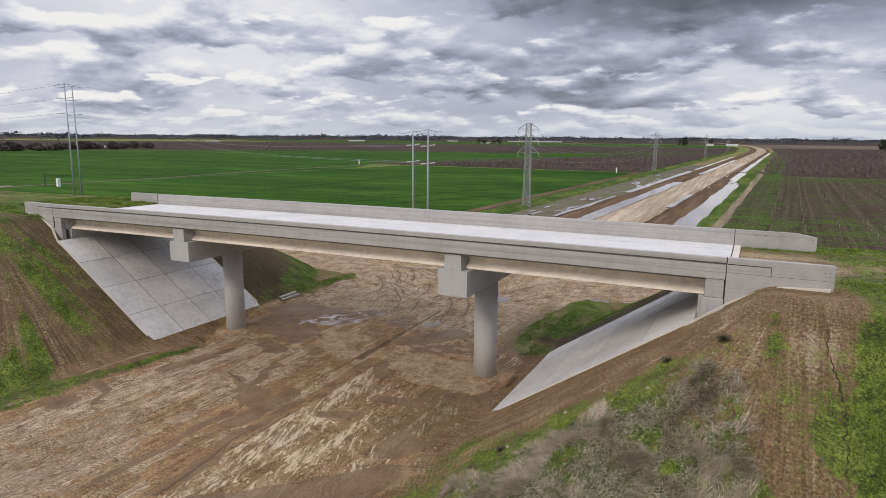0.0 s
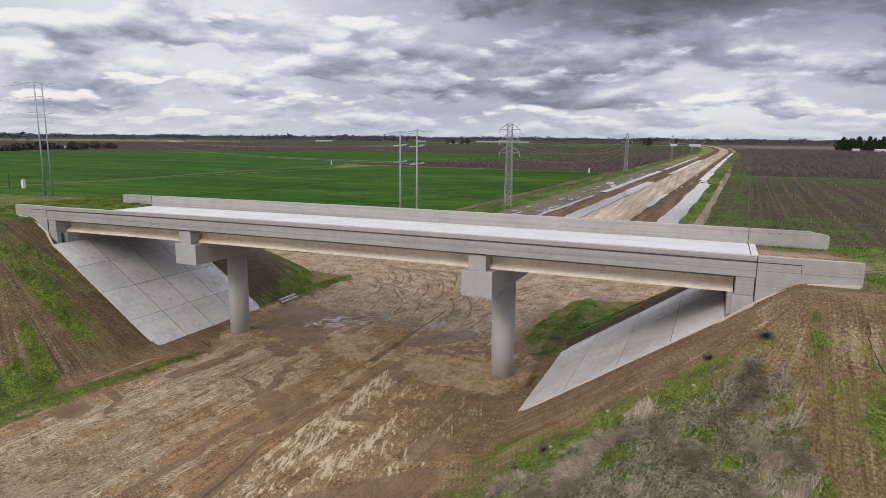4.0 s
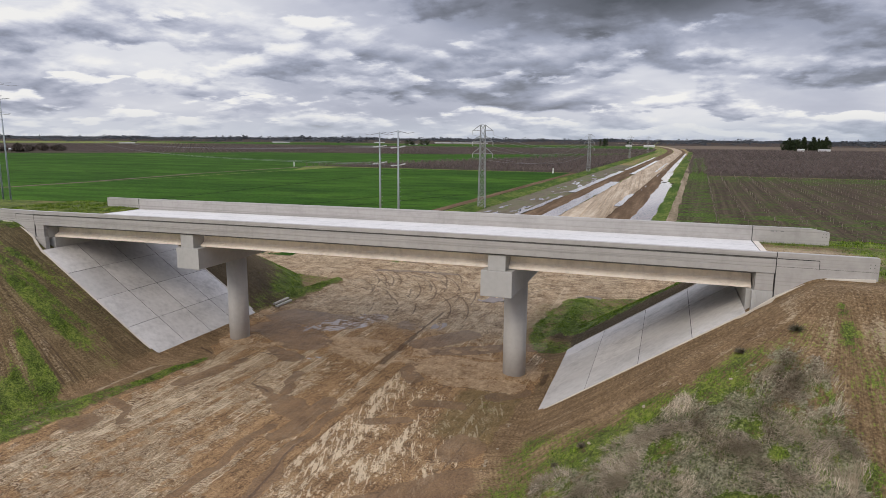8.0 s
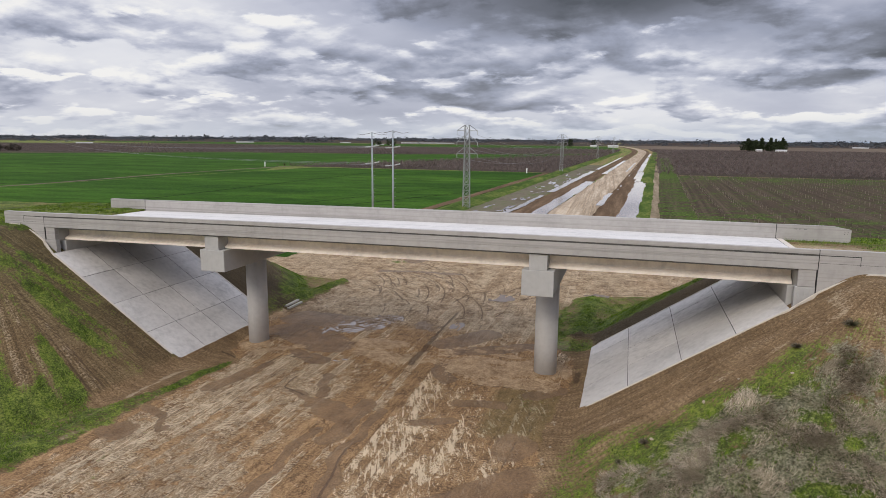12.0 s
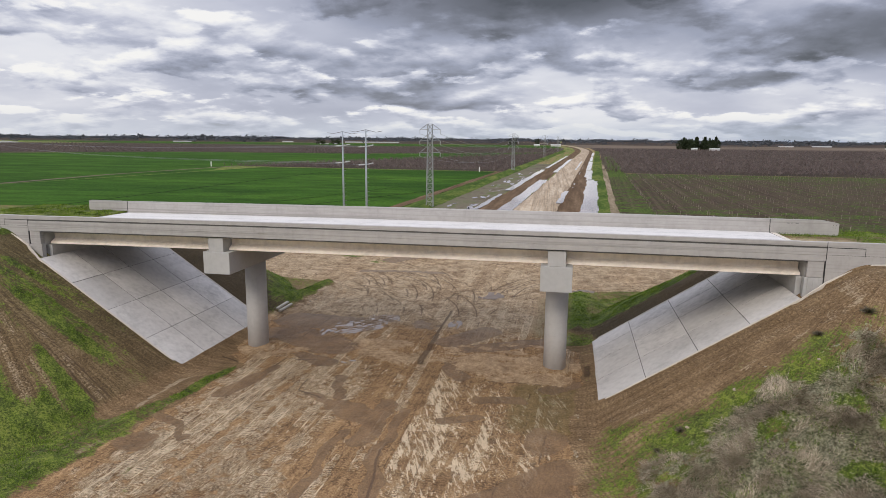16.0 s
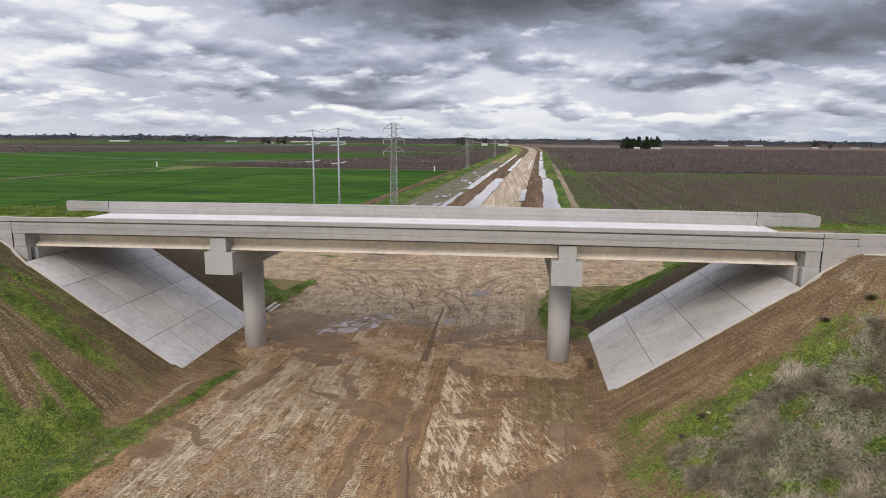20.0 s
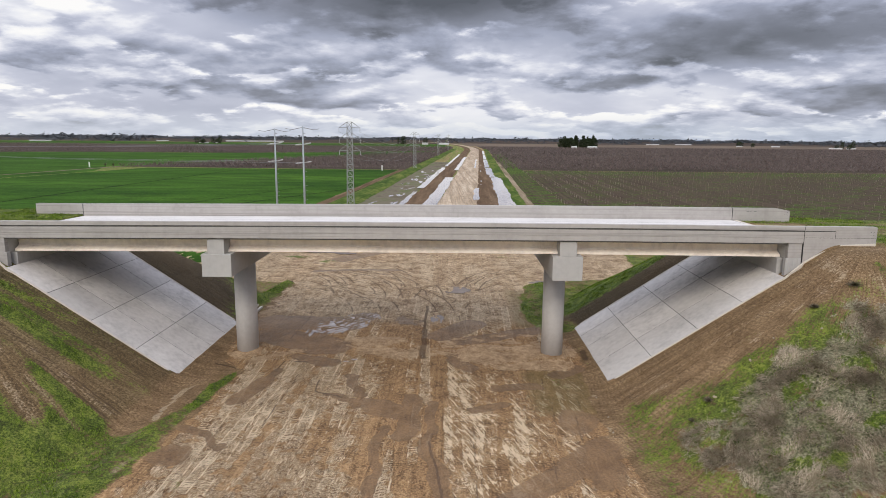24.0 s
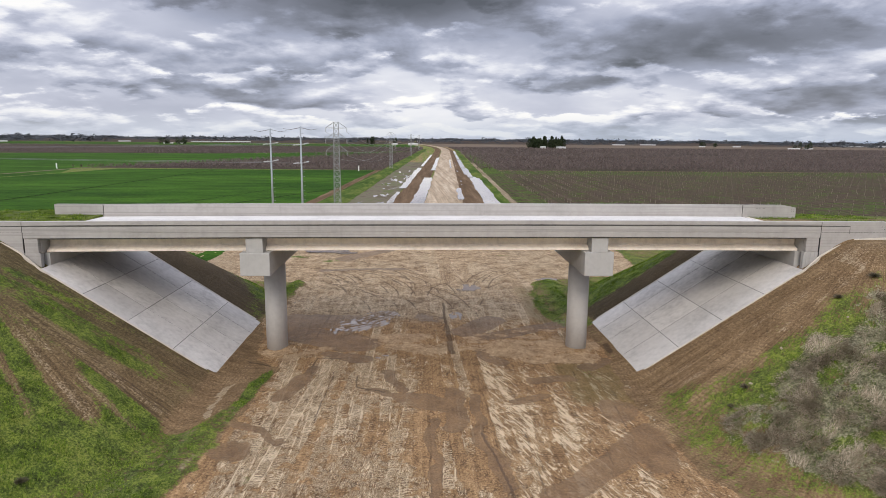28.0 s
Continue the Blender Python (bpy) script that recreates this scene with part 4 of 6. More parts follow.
def build_ground():
    xs = axis_values(np.concatenate([np.arange(-42, -18, 0.26), np.arange(-18, -14, 0.15), np.arange(-14, 15, 0.1), np.arange(15, 42.01, 0.24)]), [-30.55, -30.35, 30.35, 30.55], -4800, 4800)
    ys = axis_values(np.concatenate([np.arange(-46, -27, 0.3), np.arange(-27, 13, 0.12), np.arange(13, 46.01, 0.22)]), [-7.05, 7.05, -6.3, -6.1, 6.1, 6.3], -1500, 4850)
    gx, gy = np.meshgrid(xs, ys)
    x, y = gx.ravel(), gy.ravel()
    z = ground_height(x, y)
    nx, ny = len(xs), len(ys)
    idx = np.arange(nx * ny).reshape(ny, nx)
    quads = np.stack([idx[:-1, :-1], idx[:-1, 1:], idx[1:, 1:], idx[1:, :-1]], -1).reshape(-1, 4)
    me = bpy.data.meshes.new("ground")
    me.vertices.add(len(x))
    me.vertices.foreach_set("co", np.stack([x, y, z], 1).ravel())
    me.loops.add(quads.size)
    me.loops.foreach_set("vertex_index", quads.ravel().astype(np.int32))
    me.polygons.add(len(quads))
    me.polygons.foreach_set("loop_start", np.arange(0, quads.size, 4, dtype=np.int32))
    me.polygons.foreach_set("use_smooth", np.ones(len(quads), bool))
    me.update(calc_edges=True)
    for name, v in cover(x, y).items():
        me.attributes.new(name, "FLOAT", "POINT").data.foreach_set("value", v.astype(np.float32))
    me.materials.append(GROUND)
    return tagged(new("ground", me), "muddy brown cutting between grassed earth fills on flat farmland", "ground", kind="structure")


build_ground()

# ---- far fields and the graded corridor ----


def bend(y):
    return 0.038 * (np.asarray(y, float) - 130) - 1.05e-4 * np.maximum(0, np.asarray(y, float) - 780) ** 2


def sheet(name, outline, z, mat_, label, category="field"):
    verts = [(x, y, z) for x, y in outline]
    ob = solid(name, verts, [tuple(range(len(verts)))], mat_)
    return tagged(ob, label, category, kind="structure")


def strip(name, s0, s1, y0, y1, z, mat_, label, category, ragged=0.5, seed=1, crown=0.0, step=3.0, kind="structure"):
    """A long strip of ground beside the corridor's line, with uneven edges."""
    n = max(4, int((y1 - y0) / step))
    ys = np.linspace(0, 1, n) ** 1.6 * (y1 - y0) + y0
    b = bend(ys)
    e0 = (vnoise(ys, ys * 0, 0.11, seed, 4) - 0.5) * 2 * ragged
    e1 = (vnoise(ys, ys * 0, 0.11, seed + 50, 4) - 0.5) * 2 * ragged
    verts, faces = [], []
    for i in range(n):
        a, c = s0 + b[i] + e0[i], s1 + b[i] + e1[i]
        verts += [(a, ys[i], z), ((a + c) / 2, ys[i], z + crown), (c, ys[i], z)]
        if i:
            k = 3 * i
            faces += [(k - 3, k - 2, k + 1, k), (k - 2, k - 1, k + 2, k + 1)]
    return tagged(solid(name, verts, faces, mat_, sm=True), label, category, kind=kind)


def blob(name, cx, cy, rx, ry, z, seed, label="shallow muddy puddle reflecting the sky", mat_=None, n=40, rough=0.5, turn=0.0):
    a = np.linspace(0, 2 * math.pi, n, endpoint=False)
    r = 1 + (vnoise(np.cos(a) * 1.5 + 9, np.sin(a) * 1.5 + 5, 1.0, seed, 4) - 0.5) * 2 * rough
    u, v = rx * r * np.cos(a), ry * r * np.sin(a)
    c, s = math.cos(turn), math.sin(turn)
    verts = [(cx, cy, z)] + [(cx + u[i] * c - v[i] * s, cy + u[i] * s + v[i] * c, z) for i in range(n)]
    ob = solid(name, verts, [(0, i + 1, (i + 1) % n + 1) for i in range(n)], mat_ or WATER)
    return tagged(ob, label, "puddle", group="puddles")


edge_l = [(-29.0 + float(bend(y)), y) for y in (38, 130, 303)]
sheet("green_field", [*edge_l, (-168, 303), (-174, 262), (-205, 84), (-215, 38)], 0.03, GREEN_FIELD, "flat field of short bright green young wheat")
sheet("green_field", [(-215, 38), (-206, 84), (-176, 262), (-195, 309), (5, 782), (-30, 776), (-215, 613), (-412, 578), (-549, 452), (-691, 355), (-1200, 60), (-1200, 38)], 0.02, GREEN_FIELD, "broad green wheat field past a dirt track")
sheet("orchard_field", [(-29 + float(bend(303)), 305), (-193, 311), (8, 786), (float(bend(786)) - 22, 786)], 0.03, BROWN_ORCHARD, "brown floor of a bare winter orchard", "orchard")
sheet("orchard_field", [(float(bend(790)) - 24, 790), (-30, 779), (-215, 616), (-412, 581), (-549, 456), (-691, 359), (-1500, 0), (-2400, 500), (-900, 1150), (-120, 1120), (float(bend(1120)) - 24, 1120)], 0.04, BROWN_ORCHARD, "wide bare winter orchard floor", "orchard")
sheet("green_field", [(float(bend(1125)) - 24, 1125), (-120, 1126), (-900, 1156), (-1500, 1400), (-900, 1560), (float(bend(1500)) - 24, 1500)], 0.05, GREEN_FIELD, "distant green field strip")
sheet("orchard_field", [(-20, 1560), (-900, 1600), (-1500, 1450), (-2500, 520), (-4500, 900), (-4500, 4700), (-60, 4700)], 0.06, BROWN_ORCHARD, "far bare orchards to the horizon", "orchard")
edge_r = [(25.3 + float(bend(y)), y) for y in (88, 120, 200, 308)]
sheet("young_orchard_field", [*edge_r[::-1], (33, 84), (38, 62), (70, 46), (900, 40), (900, 308)], 0.03, VINE_FLOOR, "weedy brown floor of a newly planted orchard", "orchard")
edge_r = [(25.3 + float(bend(y)), y) for y in (1190, 780, 310)]
sheet("orchard_field", [*edge_r, (1500, 310), (1500, 1230)], 0.03, BROWN_ORCHARD, "brown-purple floor of a bare winter orchard", "orchard")
sheet("fallow_field", [(40, 1195), (1500, 1235), (2600, 900), (3200, 1700), (-20, 1750), (20, 1500)], 0.05, TAN_FIELD, "pale brown fallow field in the distance")
sheet("orchard_field", [(-20, 1755), (3200, 1705), (4600, 1500), (4600, 4700), (-40, 4700)], 0.06, BROWN_ORCHARD, "far brown orchards to the horizon", "orchard")

strip("dirt_track", -208, -203.5, 60, 90, 0.06, PALE_DIRT, "pale dirt farm track between green fields", "track", 0.6, 2)
# farm track between the two wheat fields
tr = []
for k in range(30):
    f = k / 29
    x0, y0 = float(np.interp(f, [0, 0.2, 0.35, 0.6, 1], [-206, -201, -197, -199, -188])), 60 + (312 - 60) * f
    w = 1.3 + 1.4 * float(vnoise(np.array([f * 40]), np.array([0.0]), 1.0, 77, 3)[0])
    tr.append((x0, y0, w))
solid_track = solid("dirt_track", [p for x0, y0, w in tr for p in ((x0 - w, y0, 0.09), (x0 + w, y0, 0.09))],
                    [(2 * k, 2 * k + 1, 2 * k + 3, 2 * k + 2) for k in range(29)], TAN_FIELD)
tagged(solid_track, "pale dirt farm track between green wheat fields", "track", kind="structure")

strip("graded_roadbed", 0.3, 11.4, 80, 2300, 0.30, PALE_DIRT, "pale graded dirt roadbed running to the horizon", "dirt road", 0.5, 3, 0.25)
strip("earth_bank", 11.0, 17.6, 80, 260, 0.14, BROWN_DIRT, "dark brown earth bank beside the roadbed", "bank", 0.5, 4, 0.55)
strip("earth_bank", 11.0, 15.6, 258, 1500, 0.13, BROWN_DIRT, "dark brown earth bank narrowing along the roadbed", "bank", 0.4, 34, 0.4)
strip("earth_bank", -9.0, -0.6, 80, 1500, 0.10, BROWN_DIRT, "brown earth bank beside the roadbed", "bank", 0.6, 5, 0.28)
strip("wet_flat", -22.0, -9.0, 80, 420, 0.08, WET_FLAT, "wet weedy flat with shallow puddles", "wet ground", 0.5, 6)
strip("grass_berm", -29.6, -21.4, 80, 900, 0.12, BERM_GRASS, "yellow-green grassed berm along the field", "berm", 0.6, 7, 0.9)
strip("drain_track", -33.0, -29.8, 80, 305, 0.14, BROWN_DIRT, "dark brown drain beside the wheat field", "track", 0.4, 8)
strip("grass_berm", 21.6, 25.0, 80, 240, 0.16, BERM_GRASS, "green grassed bank beside the drain", "berm", 0.3, 9, 0.4)
strip("grass_berm", 19.0, 24.6, 236, 900, 0.12, BERM_GRASS, "long green grassed bank beside the drain", "berm", 0.3, 39, 0.4)
strip("dirt_track", 24.6, 27.0, 80, 420, 0.15, TRACK, "pale farm track along the young orchard", "track", 0.5, 10)
strip("grass_strip", 26.4, 36.0, 80, 640, 0.08, WEEDY, "green weedy strip at the orchard edge", "grass", 1.8, 11)
for s0, s1, y0, y1, sd in ((17.3, 21.8, 82, 245, 12), (15.6, 19.0, 240, 330, 32), (15.2, 18.2, 336, 470, 13), (15.4, 17.8, 480, 620, 14), (15.5, 17.8, 640, 800, 15),
                           (-3.4, 0.4, 82, 235, 16), (-2.0, 0.4, 300, 520, 17), (-10.4, -8.8, 100, 160, 18), (-10.6, -8.0, 175, 330, 19), (-9.8, -8.0, 350, 620, 20),
                           (10.2, 11.8, 132, 175, 21), (8.8, 9.8, 330, 470, 22)):
    strip("standing_water", s0, s1, y0, y1, 0.50 if 9 < s0 < 12 else (0.42 if -4 < s0 < 9 else 0.30), WATER, "long pool of standing rainwater reflecting bright sky", "water", 0.55, sd, 0.0, 0.8)
rng = random.Random(5)
for k in range(44):
    yy = 95 + 210 * rng.random() ** 1.3
    ss = -18.5 + 8.5 * rng.random()
    blob("puddle", ss + float(bend(yy)), yy, 0.25 + 0.5 * rng.random(), 1.5 + 5.5 * rng.random() ** 2, 0.14, 100 + k, rough=1.0, turn=rng.uniform(-0.25, 0.15))
for k in range(9):
    yy = 110 + 300 * rng.random()
    blob("puddle", 12.6 + float(bend(yy)), yy, 0.15 + 0.25 * rng.random(), 1 + 3 * rng.random(), 0.45, 150 + k, rough=1.0)

# sprayer tramlines pressed into the wheat
TRAM = field_material("pressed_wheat", [(0.38, (0.006, 0.015, 0.002)), (0.62, (0.013, 0.030, 0.004))], (0.05, 0.05), 0.6)
for x0, y0, x1, y1, w in ((-121, 60, -112, 296, 1.0), (-62, 100, -22, 196, 0.7), (-74, 100, -48, 186, 0.5), (-330, 134, -209, 135, 1.1), (-420, 194, -207, 190, 1.3), (-520, 261, -330, 262, 1.5), (-330, 262, -215, 290, 1.3), (-480, 330, -195, 330, 1.5)):
    dx, dy = x1 - x0, y1 - y0
    ln = math.hypot(dx, dy)
    n = 40
    verts = []
    for k in range(n + 1):
        f = k / n
        wob = 0.5 * (float(vnoise(np.array([f * ln * 0.05]), np.array([x0]), 1.0, 57, 3)[0]) - 0.5)
        cx, cy = x0 + dx * f - dy / ln * wob, y0 + dy * f + dx / ln * wob
        verts += [(cx - dy / ln * w / 2, cy + dx / ln * w / 2, 0.08), (cx + dy / ln * w / 2, cy - dx / ln * w / 2, 0.08)]
    tagged(solid("tramline", verts, [(2 * k, 2 * k + 1, 2 * k + 3, 2 * k + 2) for k in range(n)], TRAM), "dark wheel line pressed into green wheat", "tramline", kind="structure")

# ---- the bridge ----


def camber(x):
    return 0.0042 * x - 0.0001075 * x * x


bridge = thing("bridge", "new grey concrete road bridge on two round columns", "bridge")
END = 30.45
stations = list(np.linspace(-END, END, 41))


def barrier_section(s, low=11.03):
    """Barrier with a reveal groove on its outer face; s is -1 on the near edge and 1 on the far one."""
    pts = [(6.35, low), (6.35, 11.385), (6.325, 11.395), (6.325, 11.425), (6.35, 11.435), (6.35, 11.875), (6.20, 11.885), (6.20, 11.985), (6.365, 11.995),
           (6.365, 12.28), (6.345, 12.30), (6.05, 12.30), (6.03, 12.28), (5.98, 11.24), (5.98, low)]
    return [(s * y, z) for y, z in pts]


# Slab is darkened for the shade below; the thin topping keeps the deck pale.
sweep("deck_slab", [(-5.98, 11.0), (5.98, 11.0), (5.98, 11.14), (0, 11.20), (-5.98, 11.14)], stations, camber, CONC_SHADED, bridge, "cast concrete deck slab, darkened for the shade below")
sweep("deck_topping", [(-5.975, 11.144), (0, 11.204), (5.975, 11.144), (5.975, 11.16), (0, 11.22), (-5.975, 11.16)], stations, camber, CONC_DECK, bridge, "pale clean concrete deck surface")
for py in (-3.9, -0.6, 3.3):
    sweep("pour_line", [(py - 0.03, 11.155 + 0.01 * (6 - abs(py))), (py + 0.03, 11.155 + 0.01 * (6 - abs(py))), (py + 0.03, 11.163 + 0.01 * (6 - abs(py))), (py - 0.03, 11.163 + 0.01 * (6 - abs(py)))], stations, camber, CONC_CAP, bridge, "thin grey joint in the deck")
for s in (-1, 1):
    sweep("barrier", barrier_section(s), stations, camber, CONC_BARRIER, bridge, "smooth grey concrete barrier with a reveal groove")
    # Added dark strip gives the shallow groove its shadow as colour.
    sweep("groove_shade_strip", [(s * 6.20, 11.89), (s * 6.31, 11.89), (s * 6.31, 11.98), (s * 6.20, 11.98)], stations, camber, GROOVE_SHADE, bridge, "dark strip standing in for shadow in the reveal groove")
    # Deck edge takes the dark tone to draw a shadow line below the barrier.
    sweep("deck_edge", [(s * 6.18, 10.91), (s * 6.18, 11.03), (s * 5.0, 11.03), (s * 5.0, 10.97)], stations, camber, CONC_SHADED, bridge)

G_SEC = [(-0.60, 0.0), (0.60, 0.0), (0.60, 0.14), (0.52, 0.19), (0.16, 0.36), (0.10, 0.46), (0.10, 0.92), (0.18, 1.02), (0.58, 1.08), (0.60, 1.16),
         (-0.60, 1.16), (-0.58, 1.08), (-0.18, 1.02), (-0.10, 0.92), (-0.10, 0.46), (-0.16, 0.36), (-0.52, 0.19), (-0.60, 0.14)]
COLS = (-13.38, 13.20)
spans = ((-29.35, COLS[0] - 0.66), (COLS[0] + 0.66, COLS[1] - 0.66), (COLS[1] + 0.66, 29.35))
for gy in (-4.75, -2.37, 0.0, 2.37, 4.75):
    for a, c in spans:
        # Inner girders get the shaded tone; only the outer ones keep their cream.
        sweep("girder", [(gy + y, 9.83 + z) for y, z in G_SEC], list(np.linspace(a, c, 9)), camber, CONC_GIRDER if abs(gy) > 4 else CONC_SHADED, bridge, "precast concrete girder, warm cream outside, inner ones darkened for shade")
for cx in COLS:
    z = camber(cx)
    boxed("bent_cap", (cx - 1.13, cx + 1.13, -6.22, 6.22, 7.95 + z * 0.3, 9.78 + z), CONC_CAP, bridge, 0.03)
    boxed("diaphragm", (cx - 0.64, cx + 0.64, -6.18, 6.18, 9.785 + z, 10.985 + z), CONC_CAP, bridge, 0.02)
    for gy in (-4.75, -2.37, 0.0, 2.37, 4.75):
        for sx in (-1, 1):
            boxed("bearing_pad", (cx + sx * 0.9 - 0.18, cx + sx * 0.9 + 0.18, gy - 0.4, gy + 0.4, 9.782 + z, 9.834 + camber(cx + sx * 0.9)), GAP, bridge, 0.0)
    bm = bmesh.new()
    bmesh.ops.create_cone(bm, cap_ends=True, segments=64, radius1=0.915, radius2=0.915, depth=8.75, matrix=Matrix.Translation((cx + 0.04, 0, 3.58)))
    part("column", bm, CONC_COLUMN, bridge, "plain round grey concrete column", True)

# end walls and wing walls
for s in (-1, 1):
    def X(a, b):
        return (min(s * a, s * b), max(s * a, s * b))

    z = camber(s * 30)
    boxed("abutment_wall", (*X(29.05, 30.44), -5.55, 5.55, 7.6, 9.79 + z), CONC_CAP, bridge, 0.02)
    boxed("end_diaphragm", (*X(29.42, 30.42), -5.9, 5.9, 9.795 + z, 10.99 + z), CONC_CAP, bridge, 0.02)
    for q in (-1, 1):
        y0, y1 = sorted((q * 5.92, q * 6.30))
        boxed("shear_key", (*X(29.42, 30.42), y0, y1, 9.92 + z, 11.02 + z), CONC_BARRIER, bridge, 0.02)
        boxed("key_seat", (*X(29.30, 30.44), y0, y1, 7.8, 9.90 + z), CONC_CAP, bridge, 0.02)
        if s < 0:
            boxed("key_face", (*X(29.28, 30.46), *sorted((q * 6.30, q * 6.36)), 8.2, 9.91 + z), CONC_BARRIER, bridge, 0.01)
        for k in range(3 if s > 0 else 0):
            xx = 29.5 + 0.33 * k
            boxed("rib", (*X(xx, xx + 0.09), *sorted((q * 6.30, q * 6.35)), 8.2, 9.80 + z), CONC_CAP, bridge, 0.01)
        # wing wall, with a sloped outer end on the far side
        tip = 35.75 if s > 0 else 34.95
        x0, x1 = 30.50, tip
        zt = 12.30 + z
        drop = 0.24 if q > 0 and s > 0 else 0.03
        prof = [(x0, 7.4), (x1, 9.6), (x1, zt - drop), (x1 - (1.25 if drop > 0.1 else 0.1), zt), (x0, zt)]
        bm = bmesh.new()
        ring = []
        for yy in (5.98, 6.35):
            ring.append([bm.verts.new((s * a, q * yy, b)) for a, b in prof])
        bm.faces.new(ring[0])
        bm.faces.new(ring[1][::-1])
        for i in range(5):
            bm.faces.new((ring[0][i], ring[1][i], ring[1][(i + 1) % 5], ring[0][(i + 1) % 5]))
        bmesh.ops.recalc_face_normals(bm, faces=bm.faces)
        wing = part("wing_wall", bm, CONC_BARRIER, bridge, "smooth grey concrete wing wall")
        # groove carried on over the wing, then turned down: dark strips stand for its shade
        boxed("reveal", (*X(30.52, 32.75), *sorted((q * 6.345, q * 6.354)), zt - 0.385, zt - 0.335), GAP, wing, 0.0)
        boxed("reveal", (*X(32.725, 32.75), *sorted((q * 6.345, q * 6.354)), zt - 0.92, zt - 0.385), GAP, wing, 0.0)
        boxed("reveal", (*X(30.52, tip - 0.05), *sorted((q * 6.346, q * 6.353)), zt - 0.85, zt - 0.836), GAP, wing, 0.0)
        if s > 0:
            for hx in (tip - 0.47, tip - 0.26):
                for hz in (zt - 0.62, zt - 0.42):
                    yy = -6.355 if q < 0 else 5.972
                    boxed("anchor_hole", (hx, hx + 0.045, yy, yy + 0.012, hz, hz + 0.045), GAP, wing, 0.0)
        boxed("joint_filler", (*X(30.452, 30.498), *sorted((q * 6.0, q * 6.33)), 9.0, zt - 0.015), GAP, bridge, 0.0)
    boxed("joint_seal", (*X(30.44, 30.52), -5.97, 5.97, 11.0 + z, 11.17 + z), GAP, bridge, 0.0)
    boxed("paving_notch", (*X(30.52, 30.95), -5.97, 5.97, 10.6, 11.165 + z), CONC_EDGE, bridge, 0.01)

# slope paving in panels
ROWS_X = [FOOT_X, 19.65, 22.95, 26.1, 29.0]
for s in (-1, 1):
    pav = thing("slope_paving", "sloping grey concrete slabs below the bridge end", "slope paving", kind="structure")
    cuts = [-7.0, -3.45, 0.0, 3.5, 7.0] if s < 0 else [-7.0, -2.9, 1.2, 4.2, 7.0]
    for i in range(4):
        for j in range(4):
            xa, xb = ROWS_X[i] + 0.018, ROWS_X[i + 1] - 0.018
            ya, yb = cuts[j] + 0.03, cuts[j + 1] - 0.03
            off = 0.012 * rng.random()
            za, zb = 0.2 + 0.67 * (xa - FOOT_X) + off, 0.2 + 0.67 * (xb - FOOT_X) + off
            bm = bmesh.new()
            vs = [bm.verts.new((s * x, y, z)) for x, y, z in ((xa, ya, za), (xb, ya, zb), (xb, yb, zb), (xa, yb, za), (xa + 0.08, ya, za - 0.14), (xb + 0.08, ya, zb - 0.14), (xb + 0.08, yb, zb - 0.14), (xa + 0.08, yb, za - 0.14))]
            for f in ((0, 1, 2, 3), (4, 5, 6, 7), (0, 1, 5, 4), (1, 2, 6, 5), (2, 3, 7, 6), (3, 0, 4, 7)):
                bm.faces.new([vs[k] for k in f])
            bmesh.ops.recalc_face_normals(bm, faces=bm.faces)
            part("panel", bm, CONC_PAVING, pav)
    solid("joint_bed", [(s * x, y, 0.2 + 0.67 * (x - FOOT_X) - dz) for x, y in ((FOOT_X + 0.1, -6.98), (28.95, -6.98), (28.95, 6.98), (FOOT_X + 0.1, 6.98)) for dz in (0.012, 0.12)],
          [(0, 2, 4, 6), (1, 7, 5, 3), (0, 1, 3, 2), (2, 3, 5, 4), (4, 5, 7, 6), (6, 7, 1, 0)], GAP, pav)
    for q in (-1, 1):
        pts = [(FOOT_X, 0.2), (29.0, 8.65), (30.6, 9.68), (32.0, 10.52), (33.2, 10.95), (35.6 if s > 0 else 34.2, 11.08 if s > 0 else 11.0)]
        verts, faces = [], []
        for x, z in pts:
            verts += [(s * x, q * 7.0 if x < 29.5 else q * 6.38, z + 0.03), (s * x, q * 7.14 if x < 29.5 else q * 6.56, z + 0.03), (s * x, q * 7.14 if x < 29.5 else q * 6.56, z - 0.4), (s * x, q * 7.0 if x < 29.5 else q * 6.38, z - 0.4)]
        for k in range(len(pts) - 1):
            for j in range(4):
                a, b = 4 * k + j, 4 * k + (j + 1) % 4
                faces.append((a, b, b + 4, a + 4))
        faces += [(0, 1, 2, 3), tuple(4 * (len(pts) - 1) + j for j in (3, 2, 1, 0))]
        solid("edge_strip", verts, faces, CONC_EDGE, pav, "thin pale concrete edge strip")

# ---- power line ----


